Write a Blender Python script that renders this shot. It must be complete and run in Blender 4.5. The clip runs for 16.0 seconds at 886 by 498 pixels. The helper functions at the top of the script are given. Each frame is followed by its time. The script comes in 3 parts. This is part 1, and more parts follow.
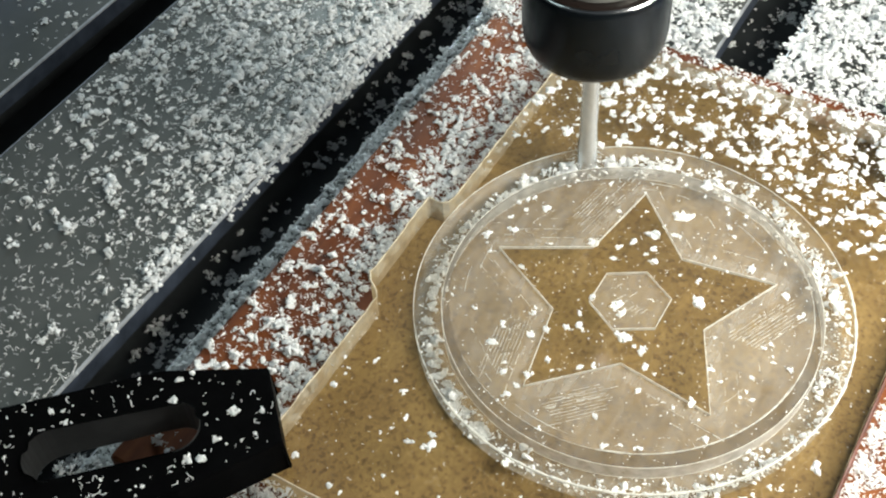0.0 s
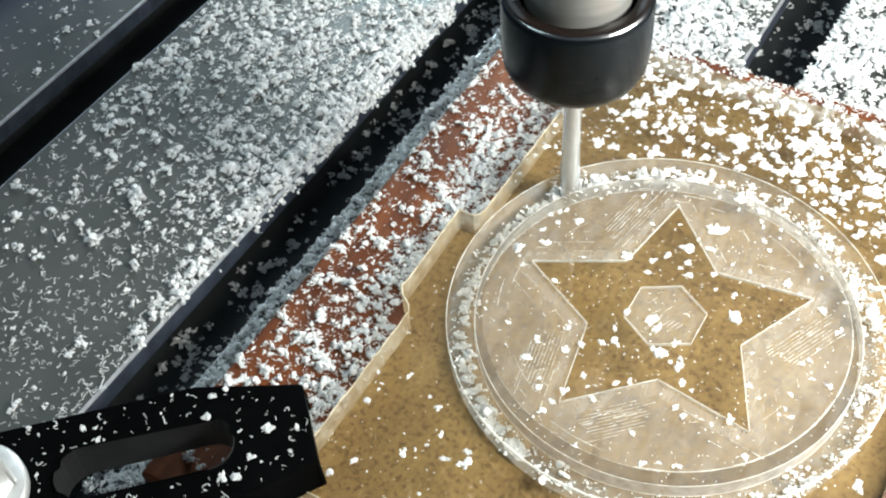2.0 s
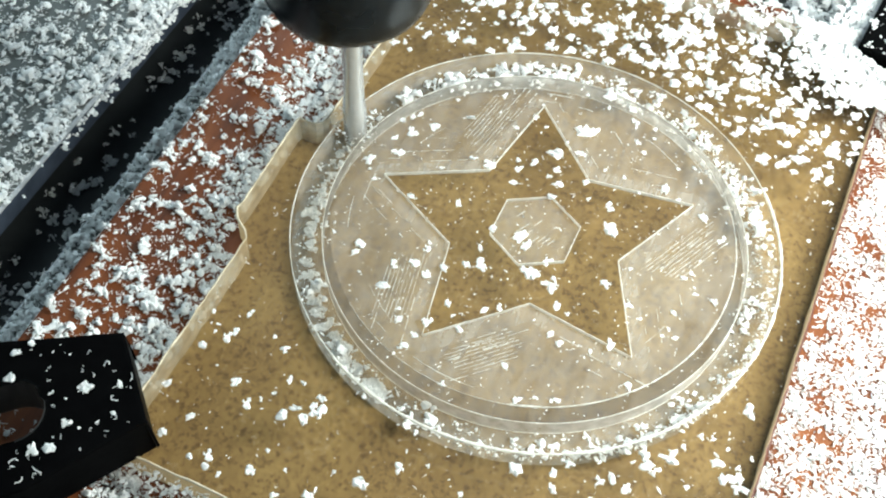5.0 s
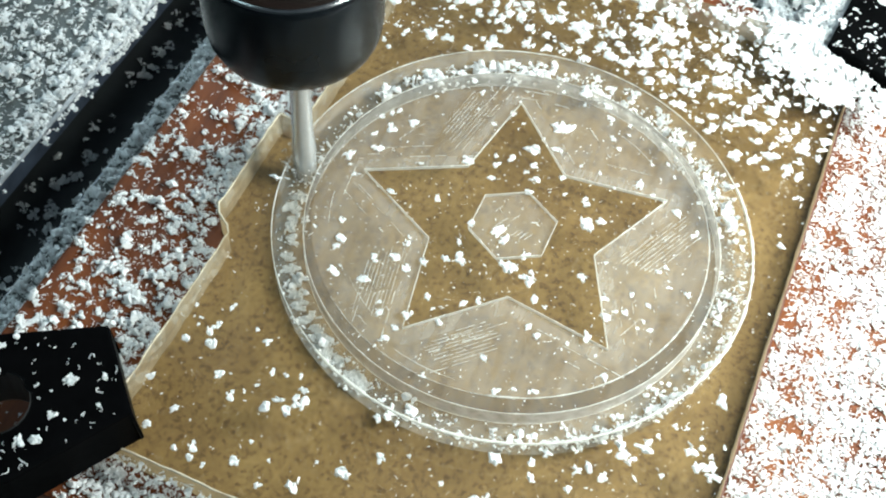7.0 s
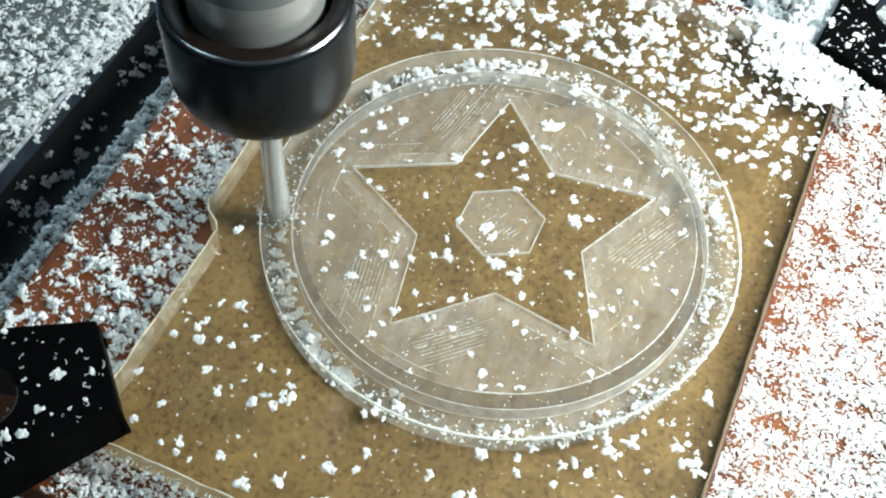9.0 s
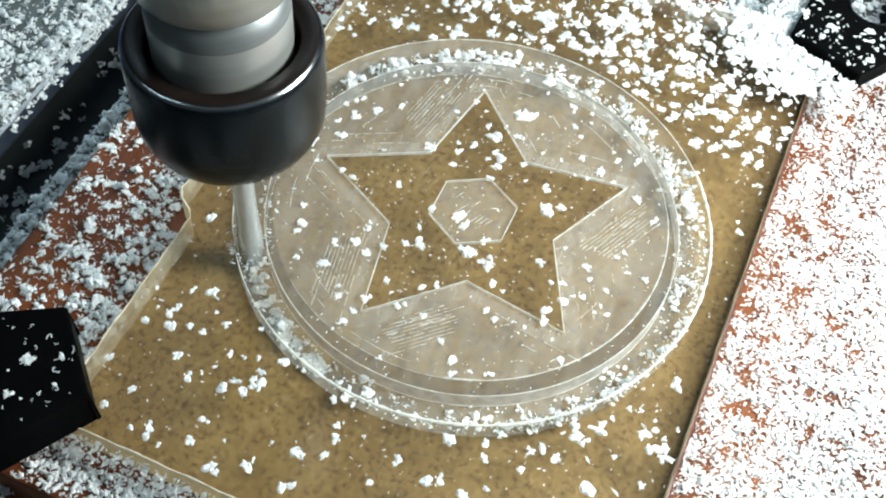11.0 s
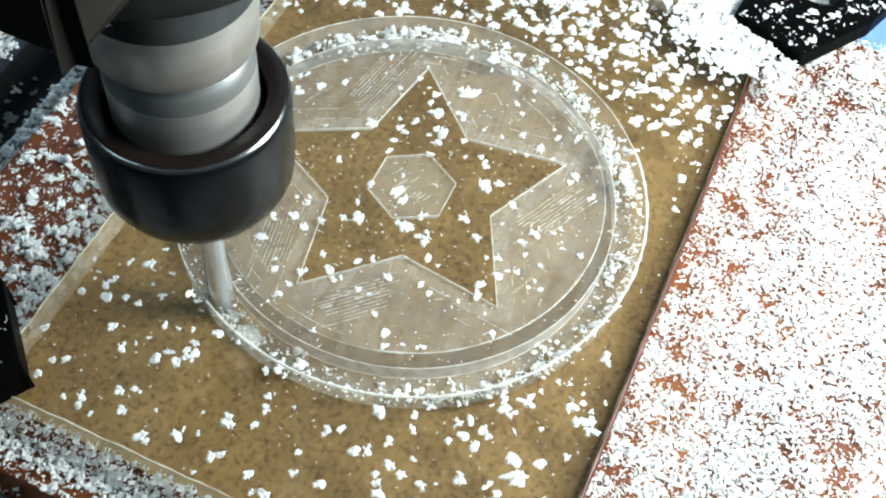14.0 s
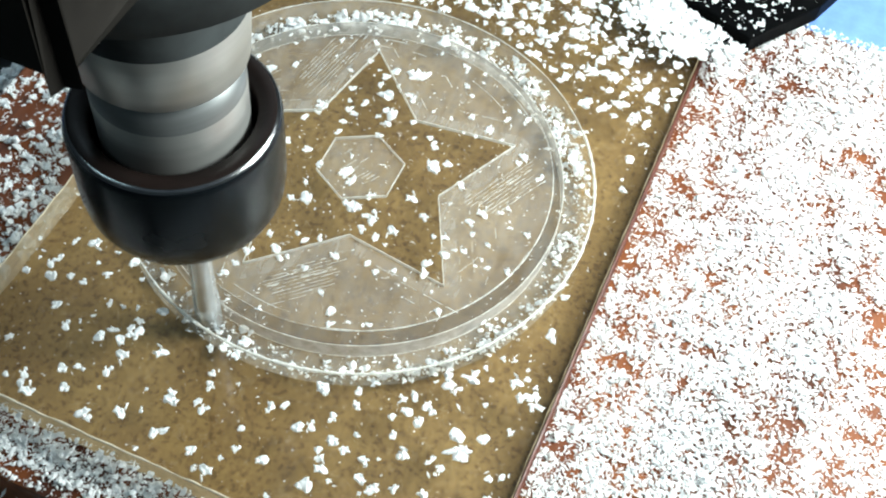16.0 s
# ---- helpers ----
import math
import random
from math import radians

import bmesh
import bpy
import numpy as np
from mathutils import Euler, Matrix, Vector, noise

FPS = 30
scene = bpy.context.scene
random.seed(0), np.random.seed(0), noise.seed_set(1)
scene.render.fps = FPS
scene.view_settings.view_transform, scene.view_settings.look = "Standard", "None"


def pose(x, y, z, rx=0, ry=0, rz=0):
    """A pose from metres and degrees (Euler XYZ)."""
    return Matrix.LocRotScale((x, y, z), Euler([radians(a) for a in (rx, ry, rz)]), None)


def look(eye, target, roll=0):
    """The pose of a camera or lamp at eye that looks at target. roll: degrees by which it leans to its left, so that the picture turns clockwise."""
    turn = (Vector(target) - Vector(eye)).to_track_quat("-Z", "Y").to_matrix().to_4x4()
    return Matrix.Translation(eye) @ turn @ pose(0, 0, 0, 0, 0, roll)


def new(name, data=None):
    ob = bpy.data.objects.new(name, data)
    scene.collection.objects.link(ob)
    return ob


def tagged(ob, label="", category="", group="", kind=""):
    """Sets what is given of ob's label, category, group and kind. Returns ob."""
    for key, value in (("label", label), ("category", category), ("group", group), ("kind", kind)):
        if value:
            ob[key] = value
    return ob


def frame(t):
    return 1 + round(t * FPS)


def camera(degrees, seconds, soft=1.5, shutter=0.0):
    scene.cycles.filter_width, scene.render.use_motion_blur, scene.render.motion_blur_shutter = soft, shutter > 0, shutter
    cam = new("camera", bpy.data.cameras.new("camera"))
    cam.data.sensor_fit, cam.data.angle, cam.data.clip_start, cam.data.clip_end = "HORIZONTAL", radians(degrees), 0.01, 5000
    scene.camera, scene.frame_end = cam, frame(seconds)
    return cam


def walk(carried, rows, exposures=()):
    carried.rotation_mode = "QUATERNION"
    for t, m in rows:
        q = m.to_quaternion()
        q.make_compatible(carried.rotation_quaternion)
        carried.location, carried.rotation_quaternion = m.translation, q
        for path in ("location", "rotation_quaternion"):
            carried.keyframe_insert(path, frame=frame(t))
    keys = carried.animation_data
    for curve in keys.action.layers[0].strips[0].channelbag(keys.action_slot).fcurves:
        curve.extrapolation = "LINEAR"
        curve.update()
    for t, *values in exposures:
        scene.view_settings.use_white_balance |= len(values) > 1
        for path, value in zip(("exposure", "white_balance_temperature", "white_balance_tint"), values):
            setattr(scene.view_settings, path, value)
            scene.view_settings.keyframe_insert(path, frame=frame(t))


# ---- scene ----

MM = 0.001

# ---- camera ----
cam = camera(41.01, 16.0, soft=2.1)
walk(cam, [
    (0, pose(0.03078, -0.08548, 0.11467, 40.568, 2.780, 30.779)),
    (0.5, pose(0.02956, -0.08558, 0.11459, 40.611, 2.732, 30.814)),
    (1, pose(0.02830, -0.08561, 0.11458, 40.628, 2.727, 30.838)),
    (1.5, pose(0.02720, -0.08570, 0.11469, 40.630, 2.721, 30.834)),
    (2, pose(0.02636, -0.08557, 0.11475, 40.610, 2.806, 30.860)),
    (2.5, pose(0.02562, -0.08518, 0.11464, 40.581, 2.918, 30.885)),
    (3, pose(0.02482, -0.08454, 0.11439, 40.597, 2.923, 30.806)),
    (3.5, pose(0.02409, -0.08218, 0.11270, 40.315, 2.910, 29.845)),
    (4, pose(0.02127, -0.07854, 0.10797, 38.662, 1.171, 27.587)),
    (4.5, pose(0.01981, -0.07526, 0.10497, 35.218, -1.054, 25.196)),
    (5, pose(0.01922, -0.07426, 0.10358, 35.077, -1.758, 24.423)),
    (7.5, pose(0.01877, -0.07630, 0.10545, 34.891, -3.069, 23.552)),
    (8, pose(0.01914, -0.07644, 0.10540, 34.963, -3.100, 23.594)),
    (8.5, pose(0.01968, -0.07639, 0.10531, 35.043, -3.044, 23.645)),
    (9, pose(0.02042, -0.07623, 0.10520, 35.100, -2.965, 23.667)),
    (11.5, pose(0.02472, -0.07633, 0.10509, 35.098, -3.072, 23.768)),
    (12, pose(0.02576, -0.07601, 0.10534, 34.902, -3.112, 23.862)),
    (12.5, pose(0.02688, -0.07570, 0.10556, 34.721, -3.121, 23.842)),
    (13, pose(0.02800, -0.07549, 0.10582, 34.554, -3.202, 23.885)),
    (13.5, pose(0.02909, -0.07521, 0.10603, 34.375, -3.293, 23.931)),
    (14, pose(0.03018, -0.07502, 0.10608, 34.226, -3.433, 23.969)),
    (14.5, pose(0.03127, -0.07515, 0.10606, 34.223, -3.615, 23.863)),
    (15, pose(0.03233, -0.07531, 0.10565, 34.314, -3.795, 23.698)),
    (15.5, pose(0.03348, -0.07562, 0.10521, 34.479, -3.974, 23.553)),
    (16, pose(0.03471, -0.07603, 0.10480, 34.654, -4.134, 23.368)),
], exposures=[(0.0, -0.05, 6880, 4), (1.5, 0.33, 6580, 4), (3.5, 0.34, 6630, 5), (4.0, -0.13, 6880, 4), (4.5, 0.19, 6480, 1), (5.2, 0.16, 6280, -2), (8.0, 0.02, 6030, -3), (12.0, -0.03, 6010, -2), (13.5, -0.08, 6010, -2), (16.0, -0.10, 6030, -2)])

# ---- world and light ----
world = bpy.data.worlds.new("room_air")
world.use_nodes = True
world.node_tree.nodes["Background"].inputs[0].default_value = (0.72, 0.85, 1.0, 1)
world.node_tree.nodes["Background"].inputs[1].default_value = 0.14
scene.world = world


def lamp(name, at, to, size, watts, colour):
    data = bpy.data.lights.new(name, "AREA")
    data.shape, data.size, data.energy, data.color = "DISK", size, watts, colour
    ob = new(name, data)
    ob.matrix_world = look(at, to)
    return ob


lamp("work_light", (0.102, 0.024, 0.088), (0.04, 0.01, 0.0), 0.075, 0.56, (1.0, 0.98, 0.95))
# unseen bluish fill, added for the left side and the bed
lamp("left_fill", (-0.75, -0.50, 1.1), (-0.06, 0.02, 0.0), 0.7, 3.4, (0.66, 0.86, 0.92))
# unseen low fill, added to brighten the far left of the bed
lamp("far_fill", (-0.16, 0.24, 0.115), (-0.07, 0.04, 0.0), 0.08, 0.48, (0.74, 0.88, 1.0))

# ---- materials ----


class Nodes:
    """A small helper to write node materials."""

    def __init__(self, name):
        self.mat = bpy.data.materials.new(name)
        self.mat.use_nodes = True
        self.tree = self.mat.node_tree
        self.tree.nodes.clear()
        self.out = self.add("ShaderNodeOutputMaterial")
        self.where = self.add("ShaderNodeTexCoord").outputs["Object"]

    def add(self, kind, **values):
        node = self.tree.nodes.new(kind)
        for key, value in values.items():
            sock = node.inputs[int(key[1:])] if key[0] == "i" and key[1:].isdigit() else node.inputs[key.replace("_", " ")]
            if isinstance(value, bpy.types.NodeSocket):
                self.tree.links.new(value, sock)
            else:
                sock.default_value = value
        return node

    def noise(self, scale, detail=4, rough=0.55, stretch=(1, 1, 1), distortion=0):
        m = self.add("ShaderNodeMapping", Vector=self.where, Scale=stretch)
        n = self.add("ShaderNodeTexNoise", Vector=m.outputs[0], Scale=scale, Detail=detail, Roughness=rough, Distortion=distortion)
        return n.outputs[0]

    def ramp(self, fac, *stops):
        node = self.add("ShaderNodeValToRGB", Fac=fac)
        els = node.color_ramp.elements
        while len(els) < len(stops):
            els.new(0.5)
        for el, (at, c) in zip(els, stops):
            el.position, el.color = at, (*c, 1) if len(c) == 3 else c
        return node.outputs[0]

    def grey(self, fac, a, b, lo=0.0, hi=1.0):
        node = self.add("ShaderNodeMapRange", i0=fac, i1=lo, i2=hi, i3=a, i4=b)
        return node.outputs[0]

    def bump(self, height, distance, strength=1.0):
        return self.add("ShaderNodeBump", Height=height, Distance=distance, Strength=strength).outputs[0]

    def principled(self, **values):
        node = self.add("ShaderNodeBsdfPrincipled", **values)
        self.tree.links.new(node.outputs[0], self.out.inputs[0])
        return self.mat

    def surface(self, shader):
        self.tree.links.new(shader, self.out.inputs[0])
        return self.mat

    def mix(self, fac, a, b):
        return self.add("ShaderNodeMixShader", i0=fac, i1=a, i2=b).outputs[0]


def clear_acrylic():
    n = Nodes("clear_acrylic")
    clear = n.add("ShaderNodeBsdfTransparent", Color=(0.99, 0.985, 0.97, 1))
    gloss = n.add("ShaderNodeBsdfGlossy", Color=(1, 1, 1, 1), Roughness=n.grey(n.noise(260), 0.04, 0.16))
    face = n.add("ShaderNodeLayerWeight", Blend=0.5).outputs["Facing"]
    steep = n.add("ShaderNodeMath", i0=face, i1=5.0)
    steep.operation = "POWER"
    return n.surface(n.mix(n.grey(steep.outputs[0], 0.035, 0.9), clear.outputs[0], gloss.outputs[0]))


def milled_acrylic(name, low, high, tint=(0.83, 0.82, 0.78, 1), scale=420, body=(0.99, 0.985, 0.97, 1)):
    """Acrylic roughened by the cutter: part haze, part see-through."""
    n = Nodes(name)
    cloud = n.noise(scale, 5, 0.6)
    streak = n.noise(900, 3, 0.6, (1.0, 0.16, 1.0), 0.4)
    fac = n.add("ShaderNodeMath", i0=n.grey(cloud, low, high, 0.3, 0.7), i1=n.grey(streak, -0.07, 0.07, 0.3, 0.7))
    clear = n.add("ShaderNodeBsdfTransparent", Color=body)
    bump = n.bump(n.noise(2600, 3), 0.00008)
    skin = n.add("ShaderNodeBsdfPrincipled", Base_Color=tint, Roughness=0.42, Normal=bump)
    through_light = n.add("ShaderNodeBsdfTranslucent", Color=tint)
    haze = n.mix(0.4, skin.outputs[0], through_light.outputs[0])
    return n.surface(n.mix(fac.outputs[0], clear.outputs[0], haze))


def paper_material():
    n = Nodes("brown_masking_paper")
    blotch = n.ramp(n.noise(95, 5, 0.6), (0.3, (0.182, 0.111, 0.036)), (0.7, (0.256, 0.167, 0.058)))
    speck = n.ramp(n.noise(1500, 4, 0.72), (0.36, (0.38, 0.31, 0.22)), (0.5, (1, 1, 1)))
    fibre = n.ramp(n.noise(1700, 3, 0.6, (1, 0.5, 1)), (0.3, (0.82, 0.8, 0.77)), (0.7, (1.08, 1.08, 1.08)))
    one = n.add("ShaderNodeMix", i0=0.85, i6=blotch, i7=speck)
    one.data_type, one.blend_type = "RGBA", "MULTIPLY"
    two = n.add("ShaderNodeMix", i0=1.0, i6=one.outputs[2], i7=fibre)
    two.data_type, two.blend_type = "RGBA", "MULTIPLY"
    return n.principled(Base_Color=two.outputs[2], Roughness=0.75)


def board_material():
    n = Nodes("red_brown_board")
    grain = n.noise(170, 6, 0.65, (1.0, 0.22, 1.0), 0.6)
    col = n.ramp(grain, (0.3, (0.042, 0.009, 0.002)), (0.55, (0.130, 0.035, 0.007)), (0.8, (0.25, 0.082, 0.02)))
    bump = n.bump(n.noise(900, 4, 0.6, (1, 0.3, 1)), 0.00015)
    return n.principled(Base_Color=col, Roughness=n.grey(n.noise(300), 0.5, 0.75), Normal=bump, Specular_IOR_Level=0.3)


def aluminium_bed():
    n = Nodes("grey_anodised_aluminium")
    col = n.ramp(n.noise(60, 5), (0.3, (0.108, 0.116, 0.112)), (0.7, (0.16, 0.166, 0.16)))
    bump = n.bump(n.noise(2500, 3, 0.6, (1, 0.05, 1)), 0.00004)
    return n.principled(Base_Color=col, Metallic=0.55, Roughness=n.grey(n.noise(420, 4), 0.34, 0.52), Normal=bump)


def plain(name, colour, rough, metal=0.0, spread=0.12, scale=500, depth=0.00003, stretch=(1, 1, 1), shine=0.5):
    n = Nodes(name)
    a = tuple(c * (1 - spread) for c in colour)
    b = tuple(min(1, c * (1 + spread)) for c in colour)
    col = n.ramp(n.noise(scale, 4, 0.6, stretch), (0.3, a), (0.7, b))
    bump = n.bump(n.noise(scale * 3, 3, 0.6, stretch), depth)
    return n.principled(Base_Color=col, Roughness=n.grey(n.noise(scale * 0.6), rough * 0.8, min(1, rough * 1.2)), Metallic=metal, Normal=bump, Specular_IOR_Level=shine)


def chip_material():
    n = Nodes("white_acrylic_chips")
    rnd = n.add("ShaderNodeNewGeometry").outputs["Random Per Island"]
    col = n.ramp(rnd, (0.0, (0.84, 0.85, 0.86)), (1.0, (0.94, 0.94, 0.94)))
    front = n.add("ShaderNodeBsdfPrincipled", Base_Color=col, Roughness=0.45)
    glow = n.add("ShaderNodeBsdfTranslucent", Color=(0.94, 0.95, 0.95, 1))
    return n.surface(n.mix(0.34, front.outputs[0], glow.outputs[0]))


CLEAR = clear_acrylic()
FLOOR = milled_acrylic("milled_pocket_acrylic", 0.14, 0.24, (0.78, 0.77, 0.74, 1))
WALL = milled_acrylic("milled_wall_acrylic", 0.45, 0.65, (0.85, 0.84, 0.8, 1), 700)
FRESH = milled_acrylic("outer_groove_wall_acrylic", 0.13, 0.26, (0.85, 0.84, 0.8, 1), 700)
# dark body tint stands in for total internal reflection in the disc wall
DISC = milled_acrylic("disc_wall_acrylic", 0.26, 0.42, (0.8, 0.79, 0.76, 1), 700, (0.8, 0.75, 0.68, 1))
# clearer copy of the outer wall, standing in for refraction that hides it
NEARWALL = milled_acrylic("near_wall_acrylic", 0.03, 0.09, (0.85, 0.84, 0.8, 1), 700)
BAND = milled_acrylic("finish_pass_acrylic", 0.21, 0.31, (0.82, 0.81, 0.78, 1))
CREAM = plain("cream_sheet_edge", (0.50, 0.44, 0.33), 0.5, 0.0, 0.2, 900)
GROOVE = milled_acrylic("milled_groove_acrylic", 0.12, 0.3, (0.8, 0.8, 0.77, 1), 900)
# dark ring painted for the disc wall as refracted through the top
DARKRING = milled_acrylic("refracted_wall_ring", 0.14, 0.21, (0.62, 0.61, 0.58, 1), 500, (0.70, 0.68, 0.65, 1))
REDEDGE = plain("red_brown_edge_strip", (0.085, 0.022, 0.012), 0.45, 0.0, 0.45, 700)
# snapped edge; its tan tint paints in the paper's internal reflection
EDGE = milled_acrylic("snapped_paper_mirror_edge", 0.5, 0.75, (0.52, 0.41, 0.25, 1), 600)
BURR = milled_acrylic("burr_acrylic", 0.5, 0.85, (0.92, 0.91, 0.87, 1), 1500)
PAPER = paper_material()
BOARD = board_material()
BED = aluminium_bed()
# darker bed aluminium: the shade inside the slots is put into its colour
SLOT = plain("dark_slot_aluminium", (0.03, 0.034, 0.036), 0.5, 0.2, 0.3, 200)
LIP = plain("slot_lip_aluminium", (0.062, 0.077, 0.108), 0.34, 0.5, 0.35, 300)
# thin paler edge along each slot
CREST = plain("pale_slot_edge", (0.55, 0.58, 0.62), 0.3, 0.6, 0.25, 400)
CHIP = chip_material()
BLACK = plain("black_clamp_plastic", (0.002, 0.0021, 0.0023), 0.4, 0.0, 0.3, 300, shine=0.01)
# lighter copy of the clamp's black: light on its slot walls is in the colour
LITSLOT = plain("lit_grey_slot_wall", (0.009, 0.0095, 0.01), 0.5, 0.0, 0.5, 300)
NUT = plain("blackened_nut_steel", (0.014, 0.019, 0.024), 0.26, 0.7, 0.2, 200, 0.00002, (1, 1, 0.2))
RIM = plain("polished_rim_steel", (0.34, 0.34, 0.35), 0.2, 1.0)
RING = plain("dark_collet_bore", (0.012, 0.008, 0.007), 0.5, 0.0, shine=0.08)
STEEL = plain("brushed_spindle_steel", (0.46, 0.46, 0.44), 0.34, 0.7, 0.12, 200, 0.00002, (0.2, 0.2, 3))
DARKSTEEL = plain("dull_spindle_steel", (0.22, 0.23, 0.23), 0.42, 0.6, 0.15, 200, 0.00002, (0.2, 0.2, 3))
MILL = plain("cutter_carbide", (0.66, 0.70, 0.73), 0.25, 0.7, 0.1)
MOUNT = plain("dark_mounting_plate", (0.014, 0.0125, 0.011), 0.8, 0.0, 0.5, 90, shine=0.06)
MOTOR = plain("dusty_motor_housing", (0.035, 0.039, 0.04), 0.8, 0.0, 0.6, 120, shine=0.1)
BLUE = plain("pale_blue_plastic", (0.15, 0.26, 0.60), 0.3)
DEEPBLUE = plain("blue_plastic", (0.02, 0.10, 0.45), 0.35)
KNOB = plain("bright_washer_metal", (0.75, 0.76, 0.76), 0.35, 0.6)
PAINT = plain("pale_wall_paint", (0.6, 0.62, 0.62), 0.7, 0.0, 0.05, 5, 0.0005)
TABLE = plain("dark_bench_top", (0.06, 0.06, 0.062), 0.6, 0.0, 0.2, 20)

# ---- mesh helpers (all lengths in millimetres) ----


def part(name, bm, mats, parent=None, label=""):
    me = bpy.data.meshes.new(name)
    bmesh.ops.recalc_face_normals(bm, faces=bm.faces)
    bm.to_mesh(me)
    bm.free()
    for m in mats if isinstance(mats, (list, tuple)) else [mats]:
        me.materials.append(m)
    ob = new(name, me)
    if parent:
        ob.parent = parent
    if label:
        ob["label"] = label
    return ob


def ring(r, n, z=0.0, a0=0.0):
    return [(r * math.cos(a0 + 2 * math.pi * k / n), r * math.sin(a0 + 2 * math.pi * k / n), z) for k in range(n)]


def flat(bm, loops, z, mat=0):
    """A level face with holes: the first loop is the outline."""
    edges = []
    for loop in loops:
        verts = [bm.verts.new((p[0] * MM, p[1] * MM, z * MM)) for p in loop]
        edges += [bm.edges.new((a, b)) for a, b in zip(verts, verts[1:] + verts[:1])]
    made = bmesh.ops.triangle_fill(bm, use_beauty=True, use_dissolve=False, edges=edges, normal=(0, 0, 1))
    for f in made["geom"]:
        if isinstance(f, bmesh.types.BMFace):
            f.material_index = mat


def skirt(bm, loop, z0, z1, mat=0, smooth=False):
    n = len(loop)
    a = [bm.verts.new((p[0] * MM, p[1] * MM, z0 * MM)) for p in loop]
    b = [bm.verts.new((p[0] * MM, p[1] * MM, z1 * MM)) for p in loop]
    for i in range(n):
        f = bm.faces.new((a[i], a[(i + 1) % n], b[(i + 1) % n], b[i]))
        f.material_index, f.smooth = mat, smooth


def weld(bm):
    bmesh.ops.remove_doubles(bm, verts=bm.verts, dist=1e-7)
    return bm


def prism(loop, z0, z1, bevel=0.0, holes=()):
    bm = bmesh.new()
    flat(bm, [loop, *holes], z0)
    flat(bm, [loop, *holes], z1)
    for one in (loop, *holes):
        skirt(bm, one, z0, z1)
    weld(bm)
    if bevel:
        sharp = [e for e in bm.edges if len(e.link_faces) == 2 and e.calc_face_angle(0) > 0.6]
        bmesh.ops.bevel(bm, geom=sharp, offset=bevel * MM, segments=2, profile=0.6, affect="EDGES")
    return bm


def box(x0, x1, y0, y1, z0, z1, bevel=0.0):
    return prism([(x0, y0), (x1, y0), (x1, y1), (x0, y1)], z0, z1, bevel)


def lathe(profile, n=72):
    """A body of revolution; profile: (radius, height, material) from the bottom up."""
    bm = bmesh.new()
    rows = []
    for r, z, _ in profile:
        if r < 1e-6:
            rows.append([bm.verts.new((0, 0, z * MM))])
        else:
            rows.append([bm.verts.new((p[0] * MM, p[1] * MM, z * MM)) for p in ring(r, n)])
    for (a, b, prof) in zip(rows, rows[1:], profile[1:]):
        for i in range(n):
            j = (i + 1) % n
            if len(a) == 1 and len(b) == 1:
                continue
            vs = (a[0], b[j], b[i]) if len(a) == 1 else (a[i], a[j], b[0]) if len(b) == 1 else (a[i], a[j], b[j], b[i])
            f = bm.faces.new(vs)
            f.smooth, f.material_index = True, prof[2]
    for e in bm.edges:
        if len(e.link_faces) == 2 and e.calc_face_angle(0) > 0.22:
            e.smooth = False
    return bm


def tube(bm, pts, r, closed=True, sides=5):
    """A thin bead along a run of points, of slightly uneven thickness."""
    n = len(pts)
    rows = []
    for i, p in enumerate(pts):
        a, b = Vector(pts[(i - 1) % n if closed else max(i - 1, 0)]), Vector(pts[(i + 1) % n if closed else min(i + 1, n - 1)])
        t = (b - a).normalized()
        s = t.cross(Vector((0, 0, 1))).normalized()
        u = s.cross(t)
        rr = r * (0.6 + 0.8 * random.random())
        rows.append([bm.verts.new((Vector(p) + (s * math.cos(w) + u * math.sin(w)) * rr) * MM) for w in (2 * math.pi * k / sides for k in range(sides))])
    for i in range(n if closed else n - 1):
        a, b = rows[i], rows[(i + 1) % n]
        for k in range(sides):
            bm.faces.new((a[k], a[(k + 1) % sides], b[(k + 1) % sides], b[k])).smooth = True


def subdivided(loop, step):
    out = []
    for (a, b) in zip(loop, loop[1:] + loop[:1]):
        d = math.hypot(b[0] - a[0], b[1] - a[1])
        k = max(1, int(d / step))
        out += [(a[0] + (b[0] - a[0]) * i / k, a[1] + (b[1] - a[1]) * i / k) for i in range(k)]
    return out


# ---- plan (millimetres; the sheet's top is z = 0, x across the bed's slots, y along them) ----
SHEET, PAPER_T, BOARD_TOP, BED_TOP = 3.8, 0.15, -3.95, -10.0
R_OUT, R_IN, CUT, POCKET = 26.5, 23.08, 2.6, 0.45
LEFT, RIGHT, NEAR, FAR = -27.6, 30.0, -41.0, 43.8
NEAR_BOARD = -47.0

# ---- bed and bench ----


def bed():
    slots = [-108.3 + 48.2 * k for k in range(-1, 6)]
    w = 9.8
    x0, x1 = slots[0] - 20, slots[-1] + w + 20
    prof = [(x0, -14), (x0, 0)]
    for s in slots:
        prof += [(s - 0.4, 0), (s - 0.25, -0.03), (s - 0.08, -0.12), (s, -0.4), (s, -3.2), (s - 3.2, -3.2), (s - 3.2, -8), (s + w + 3.2, -8), (s + w + 3.2, -3.2), (s + w, -3.2), (s + w, -0.4), (s + w + 0.08, -0.12), (s + w + 0.25, -0.03), (s + w + 0.4, 0)]
    prof += [(x1, 0), (x1, -14)]
    bm = bmesh.new()
    ends = []
    for y in (-95, 190):
        ends.append([bm.verts.new((x * MM, y * MM, (z + BED_TOP) * MM)) for x, z in prof])
    n = len(prof)
